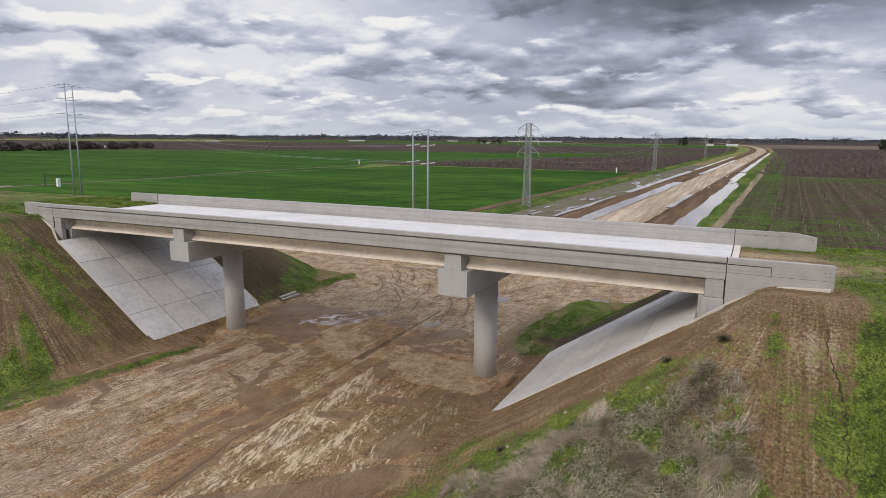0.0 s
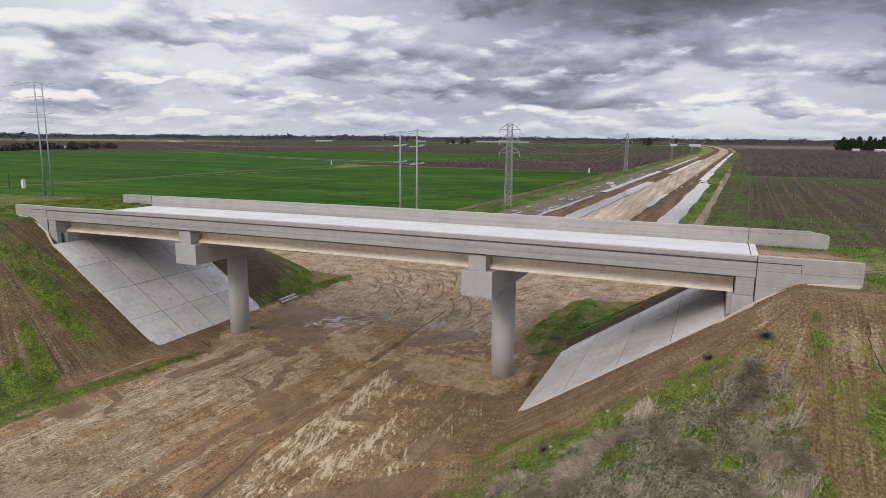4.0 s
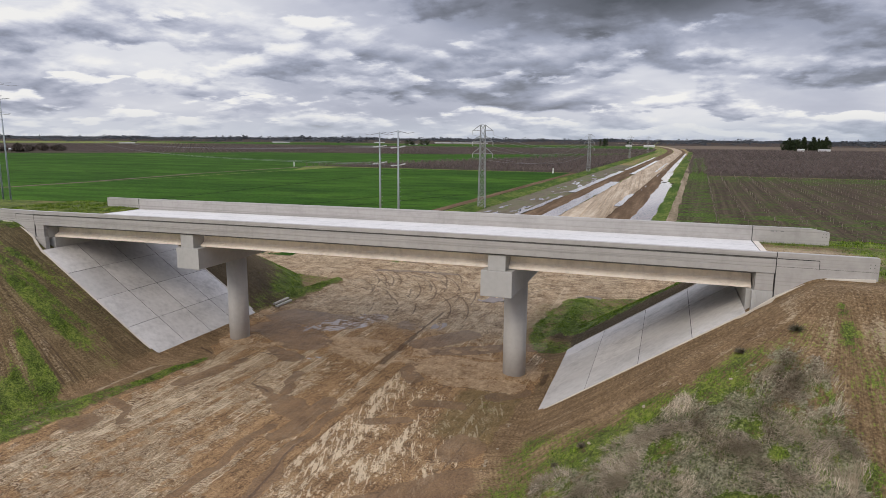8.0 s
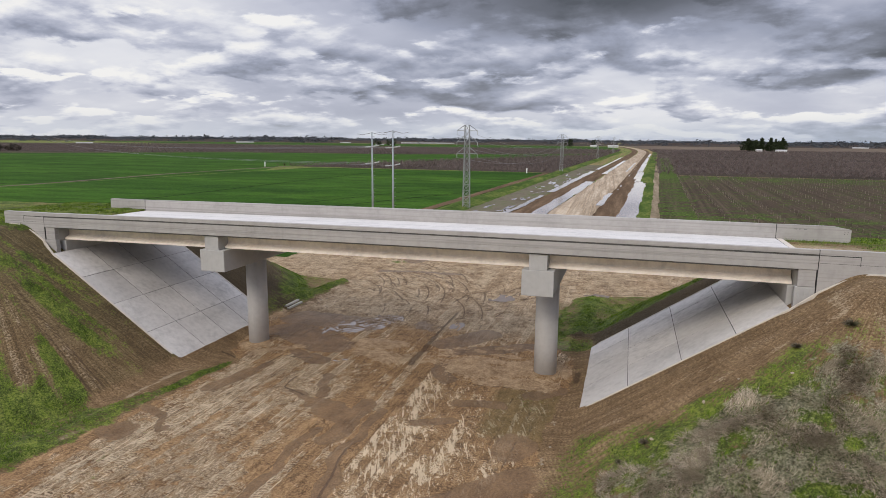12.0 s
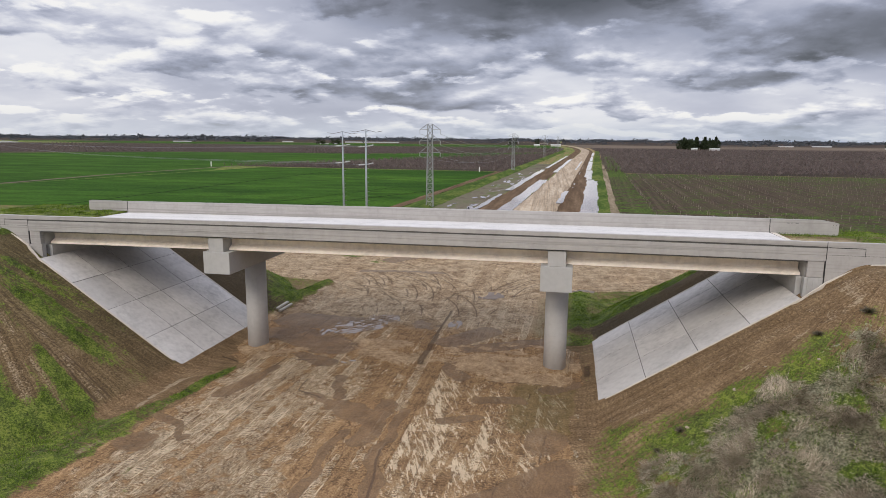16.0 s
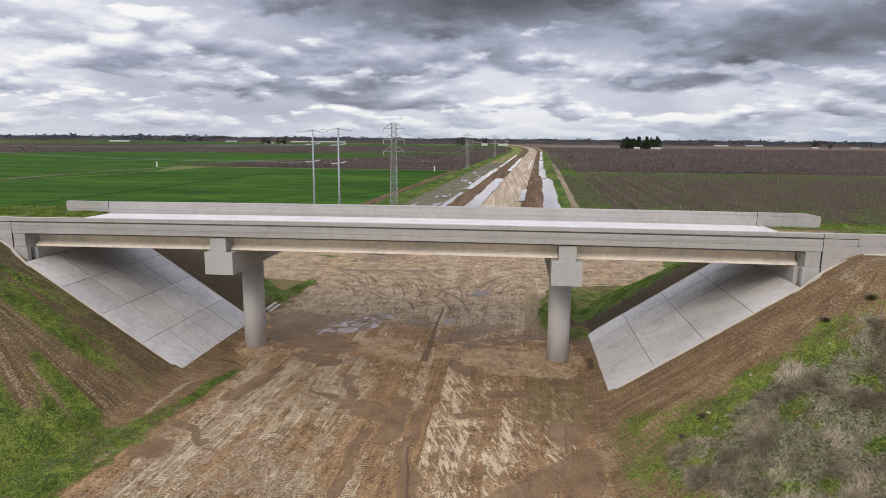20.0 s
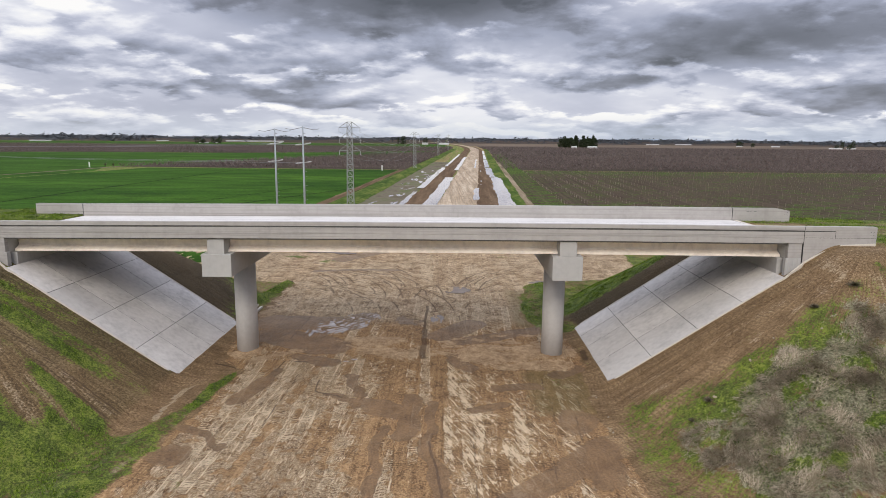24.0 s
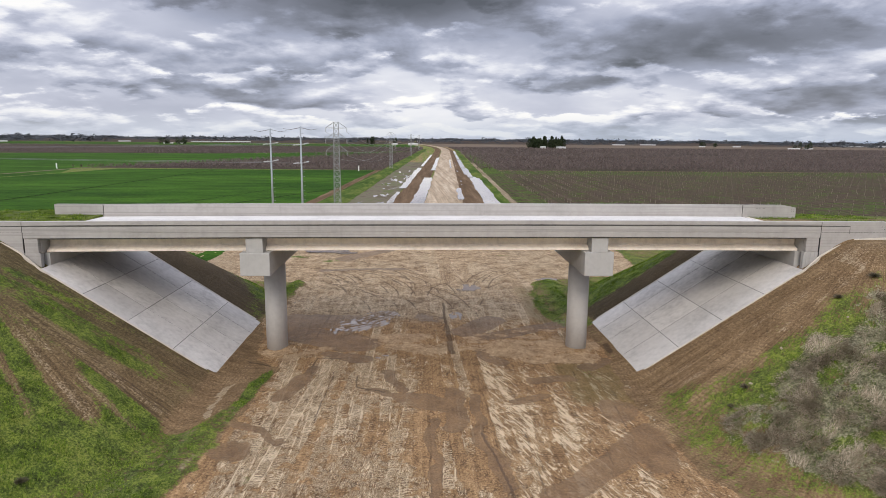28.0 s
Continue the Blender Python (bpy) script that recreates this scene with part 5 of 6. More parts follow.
def monopole(name, at, h, levels, reach, yaw, top_arm=True, label=""):
    pole = thing(name, label, "utility pole", at, "steel power poles")
    bm = bmesh.new()
    tube(bm, (0, 0, -0.3), (0, 0, h), 0.23, 0.12, 14)
    part("shaft", bm, STEEL, pole, "tapered galvanised steel shaft", True)
    dx, dy = math.cos(yaw), math.sin(yaw)
    if h < 25:
        bm = bmesh.new()
        tube(bm, (0, 0, 0), (0.36, 0, 0), 0.035, 0.035, 5)
        peg = bpy.data.meshes.new("climbing_peg")
        bm.to_mesh(peg)
        bm.free()
        peg.materials.append(CABLE)
        for k in range(int(h / 0.8) - 5):
            z = 4.5 + 0.8 * k
            shared("climbing_peg", peg, pole, pose(0.25 - 0.12 * z / h, -0.08, z))
    for z in levels:
        for s in (-1, 1):
            bm = bmesh.new()
            a, b = Vector((s * dx * 0.14, s * dy * 0.14, z)), Vector((s * dx * reach, s * dy * reach, z + (0.25 if s > 0 else -0.1)))
            tube(bm, a, b, 0.07, 0.06, 8)
            for k in range(5):
                c = a.lerp(b, 0.25 + 0.15 * k)
                tube(bm, c - (b - a).normalized() * 0.04, c + (b - a).normalized() * 0.04, 0.125, 0.125, 8)
            part("insulator", bm, INSUL, pole, "pale horizontal post insulator")
    if top_arm:
        for s in (-1, 1):
            bm = bmesh.new()
            tube(bm, (0, 0, h - 0.15), (s * dx * reach * 1.3, s * dy * reach * 1.3, h - 0.55), 0.05, 0.04, 6)
            tube(bm, (s * dx * reach * 1.3, s * dy * reach * 1.3, h - 0.55), (s * dx * reach * 2.1, s * dy * reach * 2.1, h - 0.35), 0.035, 0.03, 6)
            part("arm", bm, CABLE, pole, "slim dark top arm")
    return pole


LINE_YAW = radians(15)
POLES = [((-27.8, 62.1, 0), 19.8), ((-21.2, 55.7, 0), 20.1)]
for at, h in POLES:
    monopole("steel_pole", at, h, (14.0, 17.1), 1.35, LINE_YAW, True, "tall grey steel power pole with pale insulators")
for at, h in (((-124.8, 60.4, 0), 30.6), ((-122.6, 57.0, 0), 30.9)):
    monopole("steel_pole", at, h, (h - 3.6, h - 7.2), 2.0, radians(35), True, "tall grey steel power pole rising from the wheat field")


def wire(name, a, b, sag, r=0.03, n=24, label="thin grey overhead conductor"):
    a, b = Vector(a), Vector(b)
    side = (b - a).cross(Vector((0, 0, 1))).normalized() * r
    up = Vector((0, 0, r))
    verts, faces = [], []
    for i in range(n + 1):
        c = a.lerp(b, i / n) - Vector((0, 0, sag * 4 * (i / n) * (1 - i / n)))
        verts += [c + side, c + up, c - side, c - up]
        if i:
            k = 4 * i
            faces += [(k - 4 + j, k - 4 + (j + 1) % 4, k + (j + 1) % 4, k + j) for j in range(4)]
    return tagged(solid(name, verts, faces, CABLE), label, "power line", group="overhead conductors")


for at, h in POLES:
    for z in (14.0, 17.1):
        wire("conductor", (at[0] - 1.3, at[1] - 0.35, z), (-480 + at[0], 358 + at[1], z + 1), 4, 0.03)
for at, h in (((-122.6, 57.0, 0), 30.9),):
    for z in (h - 0.4, h - 3.6, h - 7.2):
        wire("conductor", (at[0] - 2.2, at[1], z), (-420, 90, z + 1), 3.5, 0.028)


def lattice_tower(name, at, h, yaw, label):
    tw = thing(name, label, "pylon", at, "lattice pylons")
    tw.rotation_euler = (0, 0, yaw)
    w = lambda z: 0.62 + 0.3 * (1 - z / h)
    for sx in (-1, 1):
        for sy in (-1, 1):
            bm = bmesh.new()
            tube(bm, (sx * w(0), sy * w(0), 0), (sx * 0.62, sy * 0.62, h), 0.09, 0.06, 5)
            part("leg", bm, LATTICE, tw)
    n = 14
    bm = bmesh.new()
    for k in range(n):
        z0, z1 = h * k / n, h * (k + 1) / n
        for a in range(4):
            c0, s0 = [(1, 1), (-1, 1), (-1, -1), (1, -1)][a], [(-1, 1), (-1, -1), (1, -1), (1, 1)][a]
            tube(bm, (c0[0] * w(z0), c0[1] * w(z0), z0), (s0[0] * w(z1), s0[1] * w(z1), z1), 0.045, 0.045, 4)
            tube(bm, (s0[0] * w(z0), s0[1] * w(z0), z0), (c0[0] * w(z1), c0[1] * w(z1), z1), 0.045, 0.045, 4)
            tube(bm, (c0[0] * w(z1), c0[1] * w(z1), z1), (s0[0] * w(z1), s0[1] * w(z1), z1), 0.05, 0.05, 4)
    part("bracing", bm, LATTICE, tw)
    for z, r, up in ((h - 1.5, 2.75, 1.5), (h - 4.4, 2.75, 1.6), (h - 7.5, 2.75, 1.7)):
        for s in (-1, 1):
            bm = bmesh.new()
            for sy in (-0.6, 0.6):
                tube(bm, (s * 0.6, sy, z), (s * r, 0, z), 0.08, 0.06, 4)
                tube(bm, (s * 0.6, sy, z + up), (s * r, 0, z), 0.06, 0.06, 4)
            arm = part("cross_arm", bm, LATTICE, tw)
            bm = bmesh.new()
            tube(bm, (s * r, 0, z), (s * r, 0, z - 1.1), 0.07, 0.07, 6)
            part("insulator_string", bm, INSUL, arm)
    return tw


lattice_tower("lattice_pylon", (-23.2, 116.4, 0), 22.2, 0.1, "grey steel lattice pylon on the grassed berm")
lattice_tower("lattice_pylon", (-18.0, 309.5, 0), 21.0, 0.05, "distant grey steel lattice pylon")
lattice_tower("lattice_pylon", (-11.0, 560.0, 0), 21.0, 0.05, "far grey steel lattice pylon")
lattice_tower("lattice_pylon", (-4.0, 820.0, 0), 21.0, 0.05, "far grey steel lattice pylon")
for z, y0 in ((20.7, 0), (17.8, 1), (14.7, 2)):
    for s in (-1, 1):
        wire("conductor", (-23.2 + s * 2.75, 116.4, z - 1.1), (-18.0 + s * 2.75, 309.5, z - 2.3), 4.0, 0.03)

# marker posts and small things in the fields
for (x, y), h in (((-35.1, 296.0), 2.6), ((-199.5, 300.0), 2.8)):
    p = thing("marker_post", "slim white marker post at the field edge", "post", (x, y, 0), "white marker posts")
    boxed("shaft", (-0.28, 0.28, -0.2, 0.2, 0, h), WHITE, p, 0.03)
    boxed("cap", (-0.3, 0.3, -0.22, 0.22, h, h + 0.12), WHITE, p, 0.02)
ks = thing("pump_kiosk", "small white box with a dark side by the dirt track", "kiosk", (-190.0, 96.0, 0))
boxed("cabinet", (-0.5, 0.45, -0.5, 0.5, 0, 3.0), WHITE, ks, 0.05)
boxed("door", (-0.56, -0.505, -0.45, 0.45, 0.1, 2.8), DARKWOOD, ks, 0.0)
for x, y, h in ((-192.0, 92.5, 5.2), (-200.0, 78.0, 5.0)):
    p = thing("timber_post", "dark timber post beside the dirt track", "post", (x, y, 0), "dark timber posts")
    bm = bmesh.new()
    tube(bm, (0, 0, 0), (0, 0, h), 0.22, 0.16, 8)
    part("shaft", bm, DARKWOOD, p)
    boxed("crosspiece", (-0.6, 0.6, -0.06, 0.06, h * 0.35, h * 0.35 + 0.2), DARKWOOD, p, 0.0)

# planks left at the toe of the far slope, and scraps in the mud
for xx, yy, ln, a in ((-16.05, 11.4, 3.0, 90), (-16.42, 11.45, 2.9, 91)):
    bm = bmesh.new()
    box(bm, -ln / 2, ln / 2, -0.13, 0.13, 0, 0.20, 0.015)
    ob = tagged(part("timber_beam", bm, PLANKMAT), "pale weathered timber beam lying on bare soil", "beam", group="timber beams")
    low = max(float(ground_height(xx + u * ln * math.cos(radians(a)), yy + u * ln * math.sin(radians(a)))) for u in (-0.45, -0.2, 0.0, 0.2, 0.45))
    ob.matrix_world = pose(xx, yy, low - 0.02, 0, 0, a)

# drying crack down the fill slope, a laid strip with its shadow as colour
crack_v, crack_f = [], []
cy = np.linspace(-11.5, -18.6, 46)
cxs = np.interp(-cy, [11.2, 11.8, 12.7, 13.9, 14.9, 15.9, 18.5], [34.9, 35.2, 35.1, 35.4, 35.6, 35.7, 35.65]) + 0.05 * np.random.RandomState(4).normal(0, 1, 46)
cw = 0.035 * np.sin(np.linspace(0.3, 3.0, 46)) * np.random.RandomState(5).uniform(0.4, 1.3, 46)
for i in range(46):
    zz = float(ground_height(cxs[i], cy[i]))
    crack_v += [(cxs[i] - cw[i], cy[i], zz + 0.045), (cxs[i] + cw[i], cy[i], zz + 0.045)]
    if i:
        crack_f.append((2 * i - 2, 2 * i - 1, 2 * i + 1, 2 * i))
tagged(solid("soil_crack", crack_v, crack_f, plain("crack_shadow_soil", (0.025, 0.017, 0.010), 1.0)), "dark drying crack running down the bare slope", "crack", kind="structure")

# faint stencilled marks on the far wing wall, as plain bars
for k, w in enumerate((0.22, 0.10, 0.24)):
    boxed("stencil_mark", (31.75 + 0.34 * k, 31.75 + 0.34 * k + w, 5.972, 5.976, 11.98, 12.06), plain("stencil_grey", (0.20, 0.20, 0.20), 0.9), bridge, 0.0)

STONE = plain("pale_stone", (0.36, 0.30, 0.22), 0.9)
# stones along the bare edge of the slope
rst = random.Random(31)
SPOTS = [(23.6, -14.1, 0.24), (20.95, -15.5, 0.20), (27.7, -14.4, 0.18), (25.4, -13.2, 0.12), (15.2, -12.6, 0.14), (15.0, -14.8, 0.16), (15.1, -9.4, 0.15), (-15.3, -10.4, 0.12), (-14.9, -13.4, 0.14), (-15.6, 8.6, 0.16), (-15.2, 9.3, 0.14), (-14.8, 15.2, 0.22), (-14.5, 16.2, 0.18)]
for x, y, r in SPOTS:
    bm = bmesh.new()
    bmesh.ops.create_icosphere(bm, subdivisions=2, radius=0.62 * r)
    lean = rst.uniform(0.5, 0.8)
    for vv in bm.verts:
        vv.co *= 0.78 + 0.44 * rst.random()
        vv.co.y *= lean
        vv.co.z *= 0.6
    ob = tagged(part("stone", bm, STONE), "pale lump of dried earth on bare soil" if abs(x) < 16 else "small pale stone on the bare slope", "stone", group="slope stones")
    ob.matrix_world = pose(x, y, float(ground_height(x, y)) + 0.15 * r, 0, 0, 360 * rst.random())

# puddles on the cutting floor
for x, y, rx, ry, sd, ro in ((3.0, 10.2, 0.72, 1.7, 31, 0.3), (5.2, 22.8, 1.7, 1.5, 32, 0.6), (16.0, 27.4, 1.7, 1.0, 33, 0.7), (-4.3, -2.5, 0.32, 0.16, 36, 0.9), (-3.7, -2.0, 0.28, 0.14, 46, 0.9), (-8.9, 4.6, 0.16, 0.9, 47, 0.8), (-8.3, 5.0, 0.14, 1.1, 48, 0.8), (-9.4, 5.4, 0.12, 0.8, 49, 0.8)):
    zz = min(float(ground_height(x + a * rx * 0.5, y + b * ry * 0.5)) for a in (-1, 0, 1) for b in (-1, 0, 1)) + 0.06
    blob("puddle", x, y, rx, ry, zz, sd, mat_=MURKY if rx > 0.6 else WATER, rough=ro, n=72)
blob("puddle", -6.0, 8.6, 4.2, 2.3, -0.02, 37, "shallow rainwater broken by crossed tyre ridges", WATER, 40, 0.15, 0.93)
for x, y, rx, ry, sd in ((-16.2, 47.8, 3.6, 1.5, 38), (-12.6, 46.2, 1.8, 0.9, 39)):
    blob("puddle", x, y, rx, ry, float(ground_height(x, y)) + 0.12, sd, mat_=MURKY)

# ---- planting ----


def tri_mesh(name, V, T, mat_, label, category, kind="stuff"):
    me = bpy.data.meshes.new(name)
    me.vertices.add(len(V))
    me.vertices.foreach_set("co", np.ascontiguousarray(V, np.float32).ravel())
    me.loops.add(T.size)
    me.loops.foreach_set("vertex_index", T.ravel().astype(np.int32))
    me.polygons.add(len(T))
    me.polygons.foreach_set("loop_start", np.arange(0, T.size, 3, dtype=np.int32))
    me.update(calc_edges=True)
    me.materials.append(mat_)
    return tagged(new(name, me), label, category, kind=kind)


RS = np.random.RandomState(11)


def blades(x, y, z, per, length, width, lean, comb=0.0, rs=RS):
    """Triangular blades round each place; comb draws those of one tuft the same way."""
    n = len(x) * per
    bx, by, bz = np.repeat(x, per), np.repeat(y, per), np.repeat(z, per)
    bx, by = bx + rs.normal(0, 0.10, n), by + rs.normal(0, 0.10, n)
    a = rs.uniform(0, 2 * math.pi, n)
    if comb:
        turn = 6.283 * vnoise(x, y, 0.35, 55, 2) * 1.6 + rs.normal(0, 0.5, len(x))
        a = np.repeat(turn, per) + rs.normal(0, 1.0 - comb, n)
    ln = length * rs.uniform(0.5, 1.2, n)
    tilt = np.abs(rs.normal(lean, 0.35, n)).clip(0, 1.5)
    tipx, tipy, tipz = np.cos(a) * np.sin(tilt) * ln, np.sin(a) * np.sin(tilt) * ln, np.cos(tilt) * ln
    wx, wy = -np.sin(a) * width / 2, np.cos(a) * width / 2
    low, tip = ground_height(bx, by) - 0.02, ground_height(bx + tipx, by + tipy)
    V = np.stack([np.stack([bx - wx, by - wy, low], 1), np.stack([bx + wx, by + wy, low], 1), np.stack([bx + tipx, by + tipy, np.maximum(tip, low) * 0.5 + low * 0.5 + tipz], 1)], 1).reshape(-1, 3)
    return V, np.arange(3 * n).reshape(-1, 3)


def scatter(n, x0, x1, y0, y1, keep):
    x, y = RS.uniform(x0, x1, n), RS.uniform(y0, y1, n)
    ok = keep(x, y) > RS.uniform(0, 1, n)
    x, y = x[ok], y[ok]
    return x, y, ground_height(x, y)


def straw_keep(x, y):
    return 0.52 * sstep(cover(x, y)["straw"], 0.35, 0.85) * (0.10 + 0.90 * sstep(vnoise(x, y, 1.3, 41, 3), 0.44, 0.56))


x, y, z = scatter(60000, 17, 33, -36, -11.5, straw_keep)
V, T = blades(x, y, z, 10, 0.62, 0.024, 1.40, 0.74)
tri_mesh("dry_grass", V, T, DRY_BLADE, "matted grey-brown dead grass on the fill slope", "dry grass")


def green_keep(x, y):
    c = cover(x, y)
    return sstep(c["grass"], 0.42, 0.9) * (1 - 0.35 * sstep(c["straw"], 0.4, 0.8)) * sstep(vnoise(x, y, 0.9, 45, 3), 0.34, 0.56)


x, y, z = scatter(150000, -44, 44, -36, 27, green_keep)
V, T = blades(x, y, z, 5, 0.20, 0.035, 0.7)
tri_mesh("green_grass", V, T, GREEN_BLADE, "short bright green grass on the fill slopes", "grass")


# dark tumbleweeds caught on the slope
def shrub(x, y, r, seed):
    rs = np.random.RandomState(seed)
    n = 420
    d = rs.normal(0, 1, (n, 3))
    d /= np.linalg.norm(d, axis=1)[:, None]
    d[:, 2] = np.abs(d[:, 2]) * 0.7
    tip = d * r * rs.uniform(0.6, 1.1, n)[:, None]
    w = rs.normal(0, 0.016, (n, 3))
    V = np.stack([w, -w, tip], 1).reshape(-1, 3)
    me = bpy.data.meshes.new("shrub")
    me.from_pydata(V.tolist(), [], np.arange(3 * n).reshape(-1, 3).tolist())
    me.materials.append(SHRUB)
    ob = tagged(new("shrub", me), "small dark twiggy shrub on the grassed slope", "shrub", group="slope shrubs")
    ob.location = (x, y, float(ground_height(x, y)))


SHRUB = blade_material("dark_shrub_twig", (0.06, 0.05, 0.035), (0.13, 0.112, 0.078), (0.22, 0.19, 0.13), (0.09, 0.09, 0.045))
for k, (x, y, r) in enumerate(((30.8, -12.2, 0.55), (28.3, -12.4, 0.42), (20.6, -15.5, 0.38), (19.3, -16.4, 0.32), (-21.3, -23.3, 0.45))):
    shrub(x, y, r, 70 + k)


def bare_trees(name, x, y, h, spread, twigs, label, mat_=TWIG, seed=3, w=0.045):
    """Leafless orchard trees: a short trunk with twigs fanning up."""
    rs = np.random.RandomState(seed)
    n = len(x)
    V, T = [], []
    one = np.ones(n)
    for k in range(twigs):
        a = rs.uniform(0, 2 * math.pi, n)
        r = spread * rs.uniform(0.3, 1.0, n)
        hh = h * rs.uniform(0.75, 1.1, n)
        wx, wy = -np.sin(a) * w * 2.2, np.cos(a) * w * 2.2
        z0 = h * 0.22
        tri = np.stack([np.stack([x - wx, y - wy, z0 * one], 1), np.stack([x + wx, y + wy, z0 * one], 1), np.stack([x + np.cos(a) * r, y + np.sin(a) * r, hh], 1)], 1)
        V.append(tri.reshape(-1, 3))
    for a in (0.0, 1.57):
        wx, wy = math.cos(a) * w * 1.6, math.sin(a) * w * 1.6
        V.append(np.stack([np.stack([x - wx, y - wy, 0 * one], 1), np.stack([x + wx, y + wy, 0 * one], 1), np.stack([x, y, h * 0.6 * one], 1)], 1).reshape(-1, 3))
    V = np.concatenate(V)
    return tri_mesh(name, V, np.arange(len(V)).reshape(-1, 3), mat_, label, "orchard")


def rows(x0, x1, y0, y1, dx, dy, inside, seed=1, jitter=0.4):
    rs = np.random.RandomState(seed)
    gx, gy = np.meshgrid(np.arange(x0, x1, dx), np.arange(y0, y1, dy))
    x, y = gx.ravel() + rs.normal(0, jitter, gx.size), gy.ravel() + rs.normal(0, jitter, gx.size)
    x = x + bend(y)
    ok = inside(x, y) & (rs.uniform(0, 1, len(x)) > 0.06)
    return x[ok], y[ok]


x, y = rows(-260, -26, 306, 785, 5.0, 5.5, lambda x, y: (x > -195 + (y - 311) * 0.427 + 3), 2, 1.0)
bare_trees("orchard_trees", x, y, 2.6, 2.3, 34, "rows of bare purple-brown orchard trees", w=0.022)
x, y = rows(-1100, -26, 480, 1115, 9, 10, lambda x, y: (x < -195 + (y - 311) * 0.427 - 12) & (y > 590 + 0.0 * x - 0.9 * np.minimum(0, x + 300) * 0 + np.where(x < -412, (x + 412) * 0.9, 0)) | (y > 800), 3)
bare_trees("orchard_trees", x, y, 2.6, 3.4, 22, "wide bare orchard in winter", seed=4, w=0.03)
x, y = rows(27, 420, 312, 560, 5.0, 5.5, lambda x, y: x > 0, 5, 1.3)
bare_trees("orchard_trees", x, y, 2.5, 2.4, 34, "rows of bare brown-purple orchard trees", seed=6, w=0.022)
x, y = rows(27, 1100, 560, 1180, 9, 10, lambda x, y: x > 0, 7, 2.5)
bare_trees("orchard_trees", x, y, 2.6, 3.4, 20, "wide bare orchard in winter", seed=8, w=0.03)
# staked saplings
x, y = rows(36, 330, 62, 304, 6.2, 4.6, lambda x, y: x > 30, 9, 0.12)
V = []
for a in range(3):
    c, s = 0.05 * math.cos(2.1 * a), 0.05 * math.sin(2.1 * a)
    c2, s2 = 0.05 * math.cos(2.1 * (a + 1)), 0.05 * math.sin(2.1 * (a + 1))
    hh = 0.9 + 0.3 * np.random.RandomState(3).uniform(0, 1, len(x))
    V.append(np.stack([np.stack([x + c, y + s, 0 * x], 1), np.stack([x + c2, y + s2, 0 * x], 1), np.stack([x + c2, y + s2, hh], 1)], 1).reshape(-1, 3))
    V.append(np.stack([np.stack([x + c, y + s, 0 * x], 1), np.stack([x + c2, y + s2, hh], 1), np.stack([x + c, y + s, hh], 1)], 1).reshape(-1, 3))
V = np.concatenate(V)
tri_mesh("sapling_guards", V, np.arange(len(V)).reshape(-1, 3), STAKE, "pale guards on newly planted saplings", "sapling")
bare_trees("saplings", x, y, 1.5, 0.5, 5, "rows of newly planted bare saplings", seed=10, w=0.03)


def leafy_tree(name, at, h, w, label, seed, leaves=260, conifer=False, mat_=None):
    rs = np.random.RandomState(seed)
    tree = thing(name, label, "tree", at, "far trees")
    bm = bmesh.new()
    tube(bm, (0, 0, -0.2), (0, 0, h * 0.55), 0.05 * w + 0.15, 0.1, 7)
    for k in range(5):
        a = k * 1.26
        tube(bm, (0, 0, h * (0.25 + 0.05 * k)), (math.cos(a) * w * 0.3, math.sin(a) * w * 0.3, h * (0.5 + 0.05 * k)), 0.12, 0.04, 5)
    part("trunk", bm, BARK, tree)
    a, u, r = rs.uniform(0, 6.283, leaves), rs.uniform(0, 1, leaves), rs.uniform(0.2, 1, leaves) ** 0.5
    z = h * (0.10 + 0.9 * u)
    wide = (1 - u) * 0.9 + 0.12 if conifer else np.sin(np.clip(u * 0.85 + 0.12, 0, 1) * math.pi) ** 0.7
    wide = wide * (0.75 + 0.5 * vnoise(a * 0.9, u * 5, 1.0, seed, 2))
    x, y = np.cos(a) * r * wide * w * 0.5, np.sin(a) * r * wide * w * 0.5
    s = 0.085 * max(w, h * 0.6)
    d = rs.normal(0, s, (leaves, 3, 3))
    V = (np.stack([x, y, z], 1)[:, None, :] + d).reshape(-1, 3)
    me = bpy.data.meshes.new("crown")
    me.from_pydata(V.tolist(), [], np.arange(len(V)).reshape(-1, 3).tolist())
    me.materials.append(mat_ or LEAF)
    ob = new("crown", me)
    ob.parent = tree
    return tree


rg = random.Random(8)
for k in range(26):
    f = k / 25
    px, py = 203 + 58 * f + rg.uniform(-3, 3), 1118 + rg.uniform(-14, 22)
    hh = rg.uniform(15, 20) if f < 0.35 else rg.uniform(13, 23)
    leafy_tree("farmyard_tree", (px, py, 0), hh, rg.uniform(9, 14) if f < 0.35 else rg.uniform(6, 10), "dark evergreen tree round a white farmstead", 200 + k, 340, f > 0.35 and k % 3 == 0)
for k in range(8):
    leafy_tree("cypress_tree", (-118 + rg.uniform(-9, 9) + (60 if k > 4 else 0), 1400 + rg.uniform(-10, 10), 0), rg.uniform(14, 18), rg.uniform(6, 8), "dark upright evergreen tree by sheds", 240 + k, 150, True)


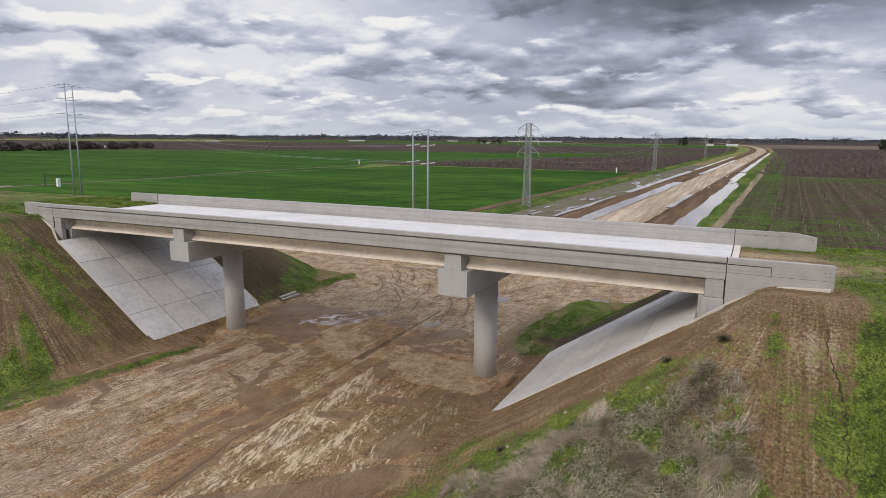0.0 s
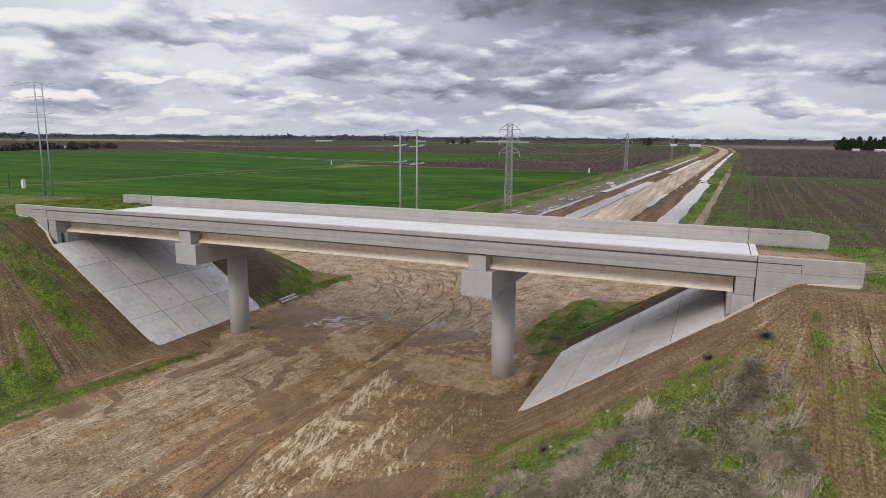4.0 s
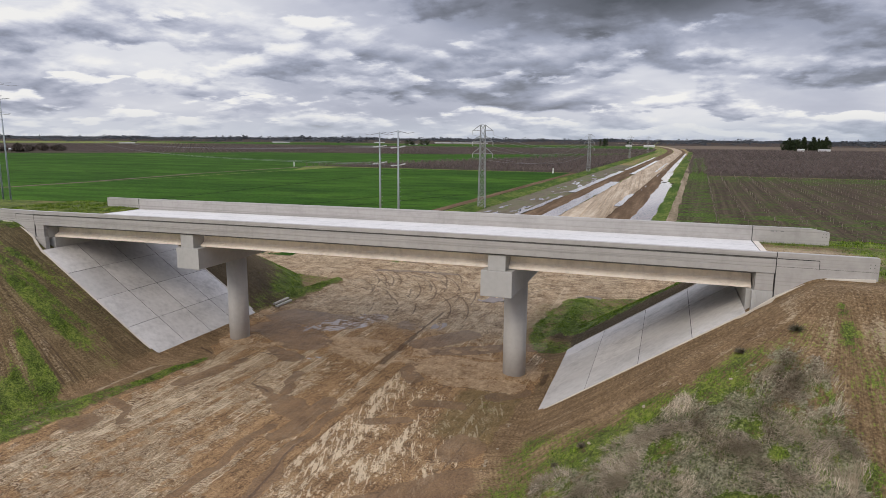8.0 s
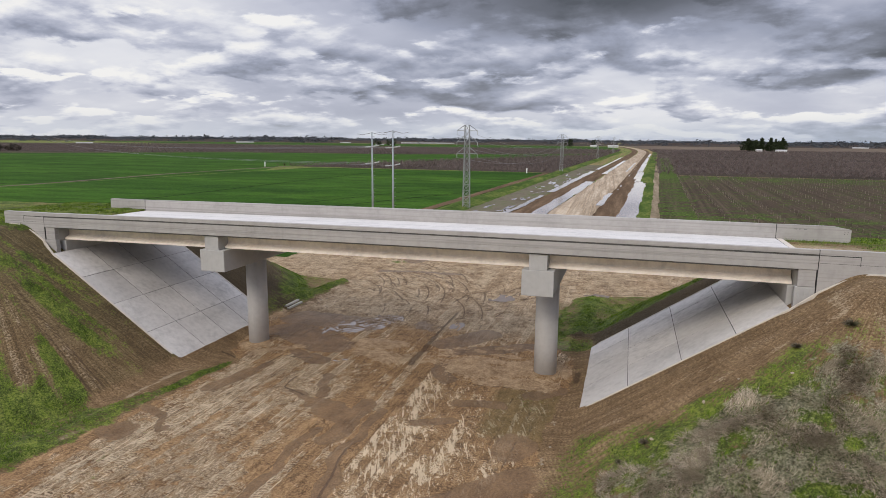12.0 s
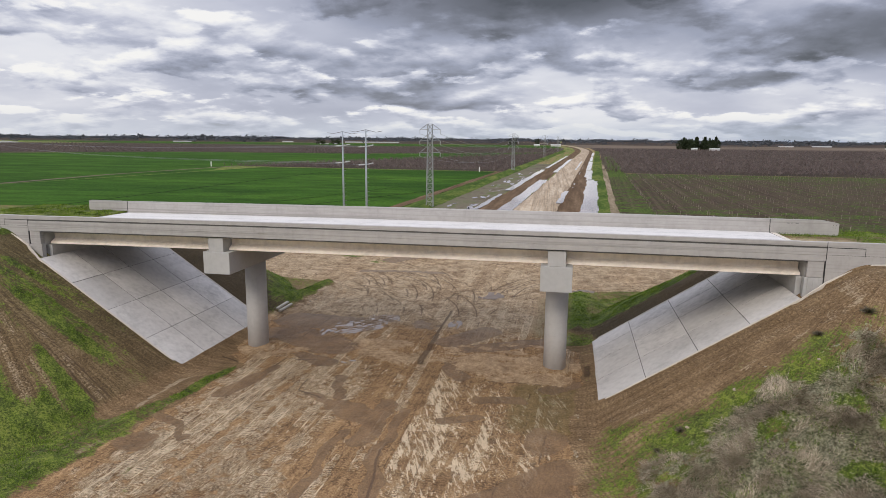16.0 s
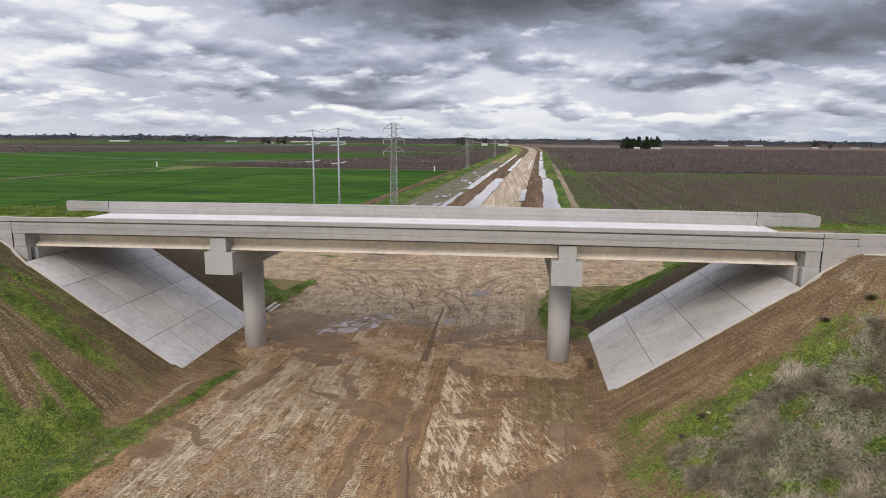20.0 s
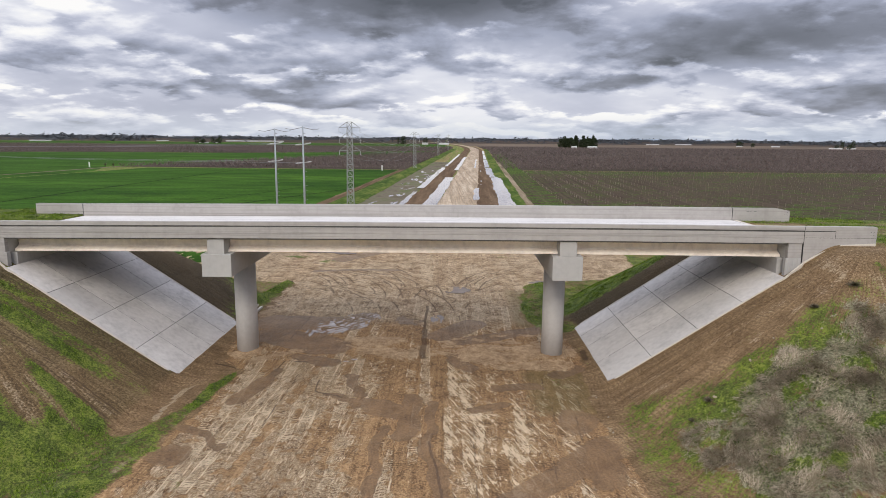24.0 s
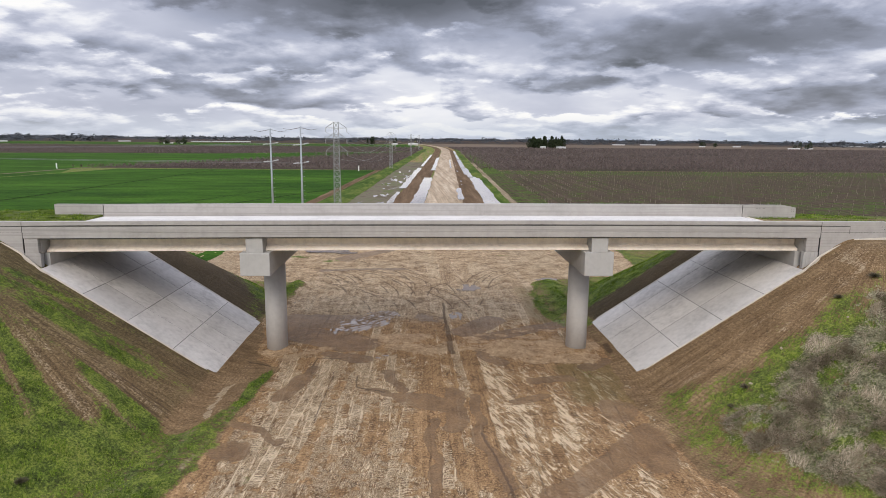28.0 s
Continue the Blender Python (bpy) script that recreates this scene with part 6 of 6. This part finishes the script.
def shed(name, at, lx, ly, h, yaw, label, wall=None):
    s = thing(name, label, "building", at, "far farm buildings")
    s.rotation_euler = (0, 0, yaw)
    boxed("wall", (-lx / 2, lx / 2, -ly / 2, ly / 2, 0, h), wall or SHEDWALL, s, 0.0)
    bm = bmesh.new()
    vs = [bm.verts.new(p) for p in ((-lx / 2 - 0.3, -ly / 2 - 0.4, h), (lx / 2 + 0.3, -ly / 2 - 0.4, h), (lx / 2 + 0.3, 0, h + ly * 0.18), (-lx / 2 - 0.3, 0, h + ly * 0.18), (-lx / 2 - 0.3, ly / 2 + 0.4, h), (lx / 2 + 0.3, ly / 2 + 0.4, h))]
    for f in ((0, 1, 2, 3), (3, 2, 5, 4), (0, 3, 4), (1, 5, 2), (0, 4, 5, 1)):
        bm.faces.new([vs[i] for i in f])
    part("roof", bm, ROOFGREY, s)
    return s


shed("farm_shed", (218, 1096, 0), 9, 8, 2.6, 0, "low white farm shed below dark trees")
shed("farm_shed", (250, 1094, 0), 16, 8, 2.4, 0, "low white farm shed below dark trees")
shed("farm_shed", (-62, 1395, 0), 13, 9, 3.2, 0, "white farm shed beside the roadbed")
shed("farm_shed", (-20, 1390, 0), 22, 9, 3.2, 0, "long white farm shed beside the roadbed")
for a, d, lx, h in ((-17.2, 1900, 210, 4.5), (-21.3, 1500, 26, 4.0), (-20.4, 1520, 16, 3.5), (-24.5, 1900, 40, 4.5), (-33.0, 1800, 60, 5.0), (17.2, 1900, 46, 5.0), (19.6, 2000, 60, 4.5), (23.9, 1700, 18, 4.0),
                    (26.5, 1750, 24, 4.0), (30.6, 1500, 30, 4.5), (31.6, 1520, 22, 4.0), (35.5, 2300, 190, 5.0), (-52.0, 900, 22, 4.0), (-45.0, 1500, 40, 4.5)):
    a = radians(a)
    shed("farm_shed", (math.sin(a) * d, math.cos(a) * d - 54, 0), lx * 0.75, 6, h * 0.36, -a, "distant pale farm building among trees" if lx < 100 else "very long low white greenhouse")
for k in range(16):
    a, d = radians((-21.8, -20.6, 24.4, 31.2)[k % 4] + rg.uniform(-0.7, 0.7)), (1490, 1490, 1720, 1530)[k % 4] + rg.uniform(-25, 25)
    leafy_tree("farmyard_tree", (math.sin(a) * d, math.cos(a) * d - 54, 0), rg.uniform(7, 14), rg.uniform(7, 12), "dark tree beside a distant farm building", 420 + k, 150)

# woods along the horizon
rs = np.random.RandomState(21)
n = 14000
az = np.radians(rs.uniform(-66, 46, n))
d = 1700 + 2700 * rs.uniform(0, 1, n) ** 0.6
cl = vnoise(az * 16, d * 0.003, 1.0, 61, 3)
ok = (cl > 0.52) | (d > 3000)
az, d = az[ok], d[ok]
cx, cy = np.sin(az) * d, np.cos(az) * d
hh = 1.5 * rs.uniform(3, 8, len(d)) * (0.5 + 1.0 * vnoise(az * 40, d * 0, 1.0, 62, 3)) + 9 * (rs.uniform(0, 1, len(d)) > 0.975)
V = []
for k in range(12):
    c = np.stack([cx + rs.normal(0, 7, len(d)), cy + rs.normal(0, 4, len(d)), hh * rs.uniform(0.1, 0.85, len(d))], 1)
    V.append((c[:, None, :] + rs.normal(0, 1, (len(d), 3, 3)) * (np.array([2.4, 2, 1.3]) * (hh / 8)[:, None])[:, None, :]).reshape(-1, 3))
V = np.concatenate(V)
V[:, 2] = np.maximum(V[:, 2], 0)
tri_mesh("horizon_woods", V, np.arange(len(V)).reshape(-1, 3), HAZED_TREE, "dark hazy line of far trees on the horizon", "trees")
# left farmstead trees
GROVE = blade_material("bare_grove_twig", (0.045, 0.036, 0.030), (0.095, 0.078, 0.066), (0.15, 0.125, 0.105), (0.06, 0.052, 0.04))
for k in range(40):
    f = k / 39
    leafy_tree("field_tree", (-668 + rg.uniform(-35, 35), 335 + 185 * f + rg.uniform(-14, 14), 0), rg.uniform(3.5, 8), rg.uniform(8, 15), "bare brown-grey tree in a grove beside far fields", 300 + k, 220, False, GROVE)


def hills():
    m, nt, b = material("glowing_haze_blue")
    nt.nodes.remove(b)
    # Flat blue glow paints distance haze onto the backdrop hills.
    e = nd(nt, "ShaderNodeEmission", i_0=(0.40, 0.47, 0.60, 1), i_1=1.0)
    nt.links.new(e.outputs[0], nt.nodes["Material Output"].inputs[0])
    az = np.radians(np.linspace(8, 60, 120))
    h = 6 + 66 * np.clip(vnoise(az * 9, az * 0, 1.0, 71, 4) - 0.3, 0, 1) * sstep(az, math.radians(9), math.radians(22))
    v = []
    for a, t in zip(az, h):
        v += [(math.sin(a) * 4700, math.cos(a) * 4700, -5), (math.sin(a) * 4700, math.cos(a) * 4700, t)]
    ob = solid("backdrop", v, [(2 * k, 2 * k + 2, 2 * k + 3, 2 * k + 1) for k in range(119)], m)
    tagged(ob, "backdrop of hazy hills on the horizon, glowing flat pale blue", "hills", kind="structure")


hills()
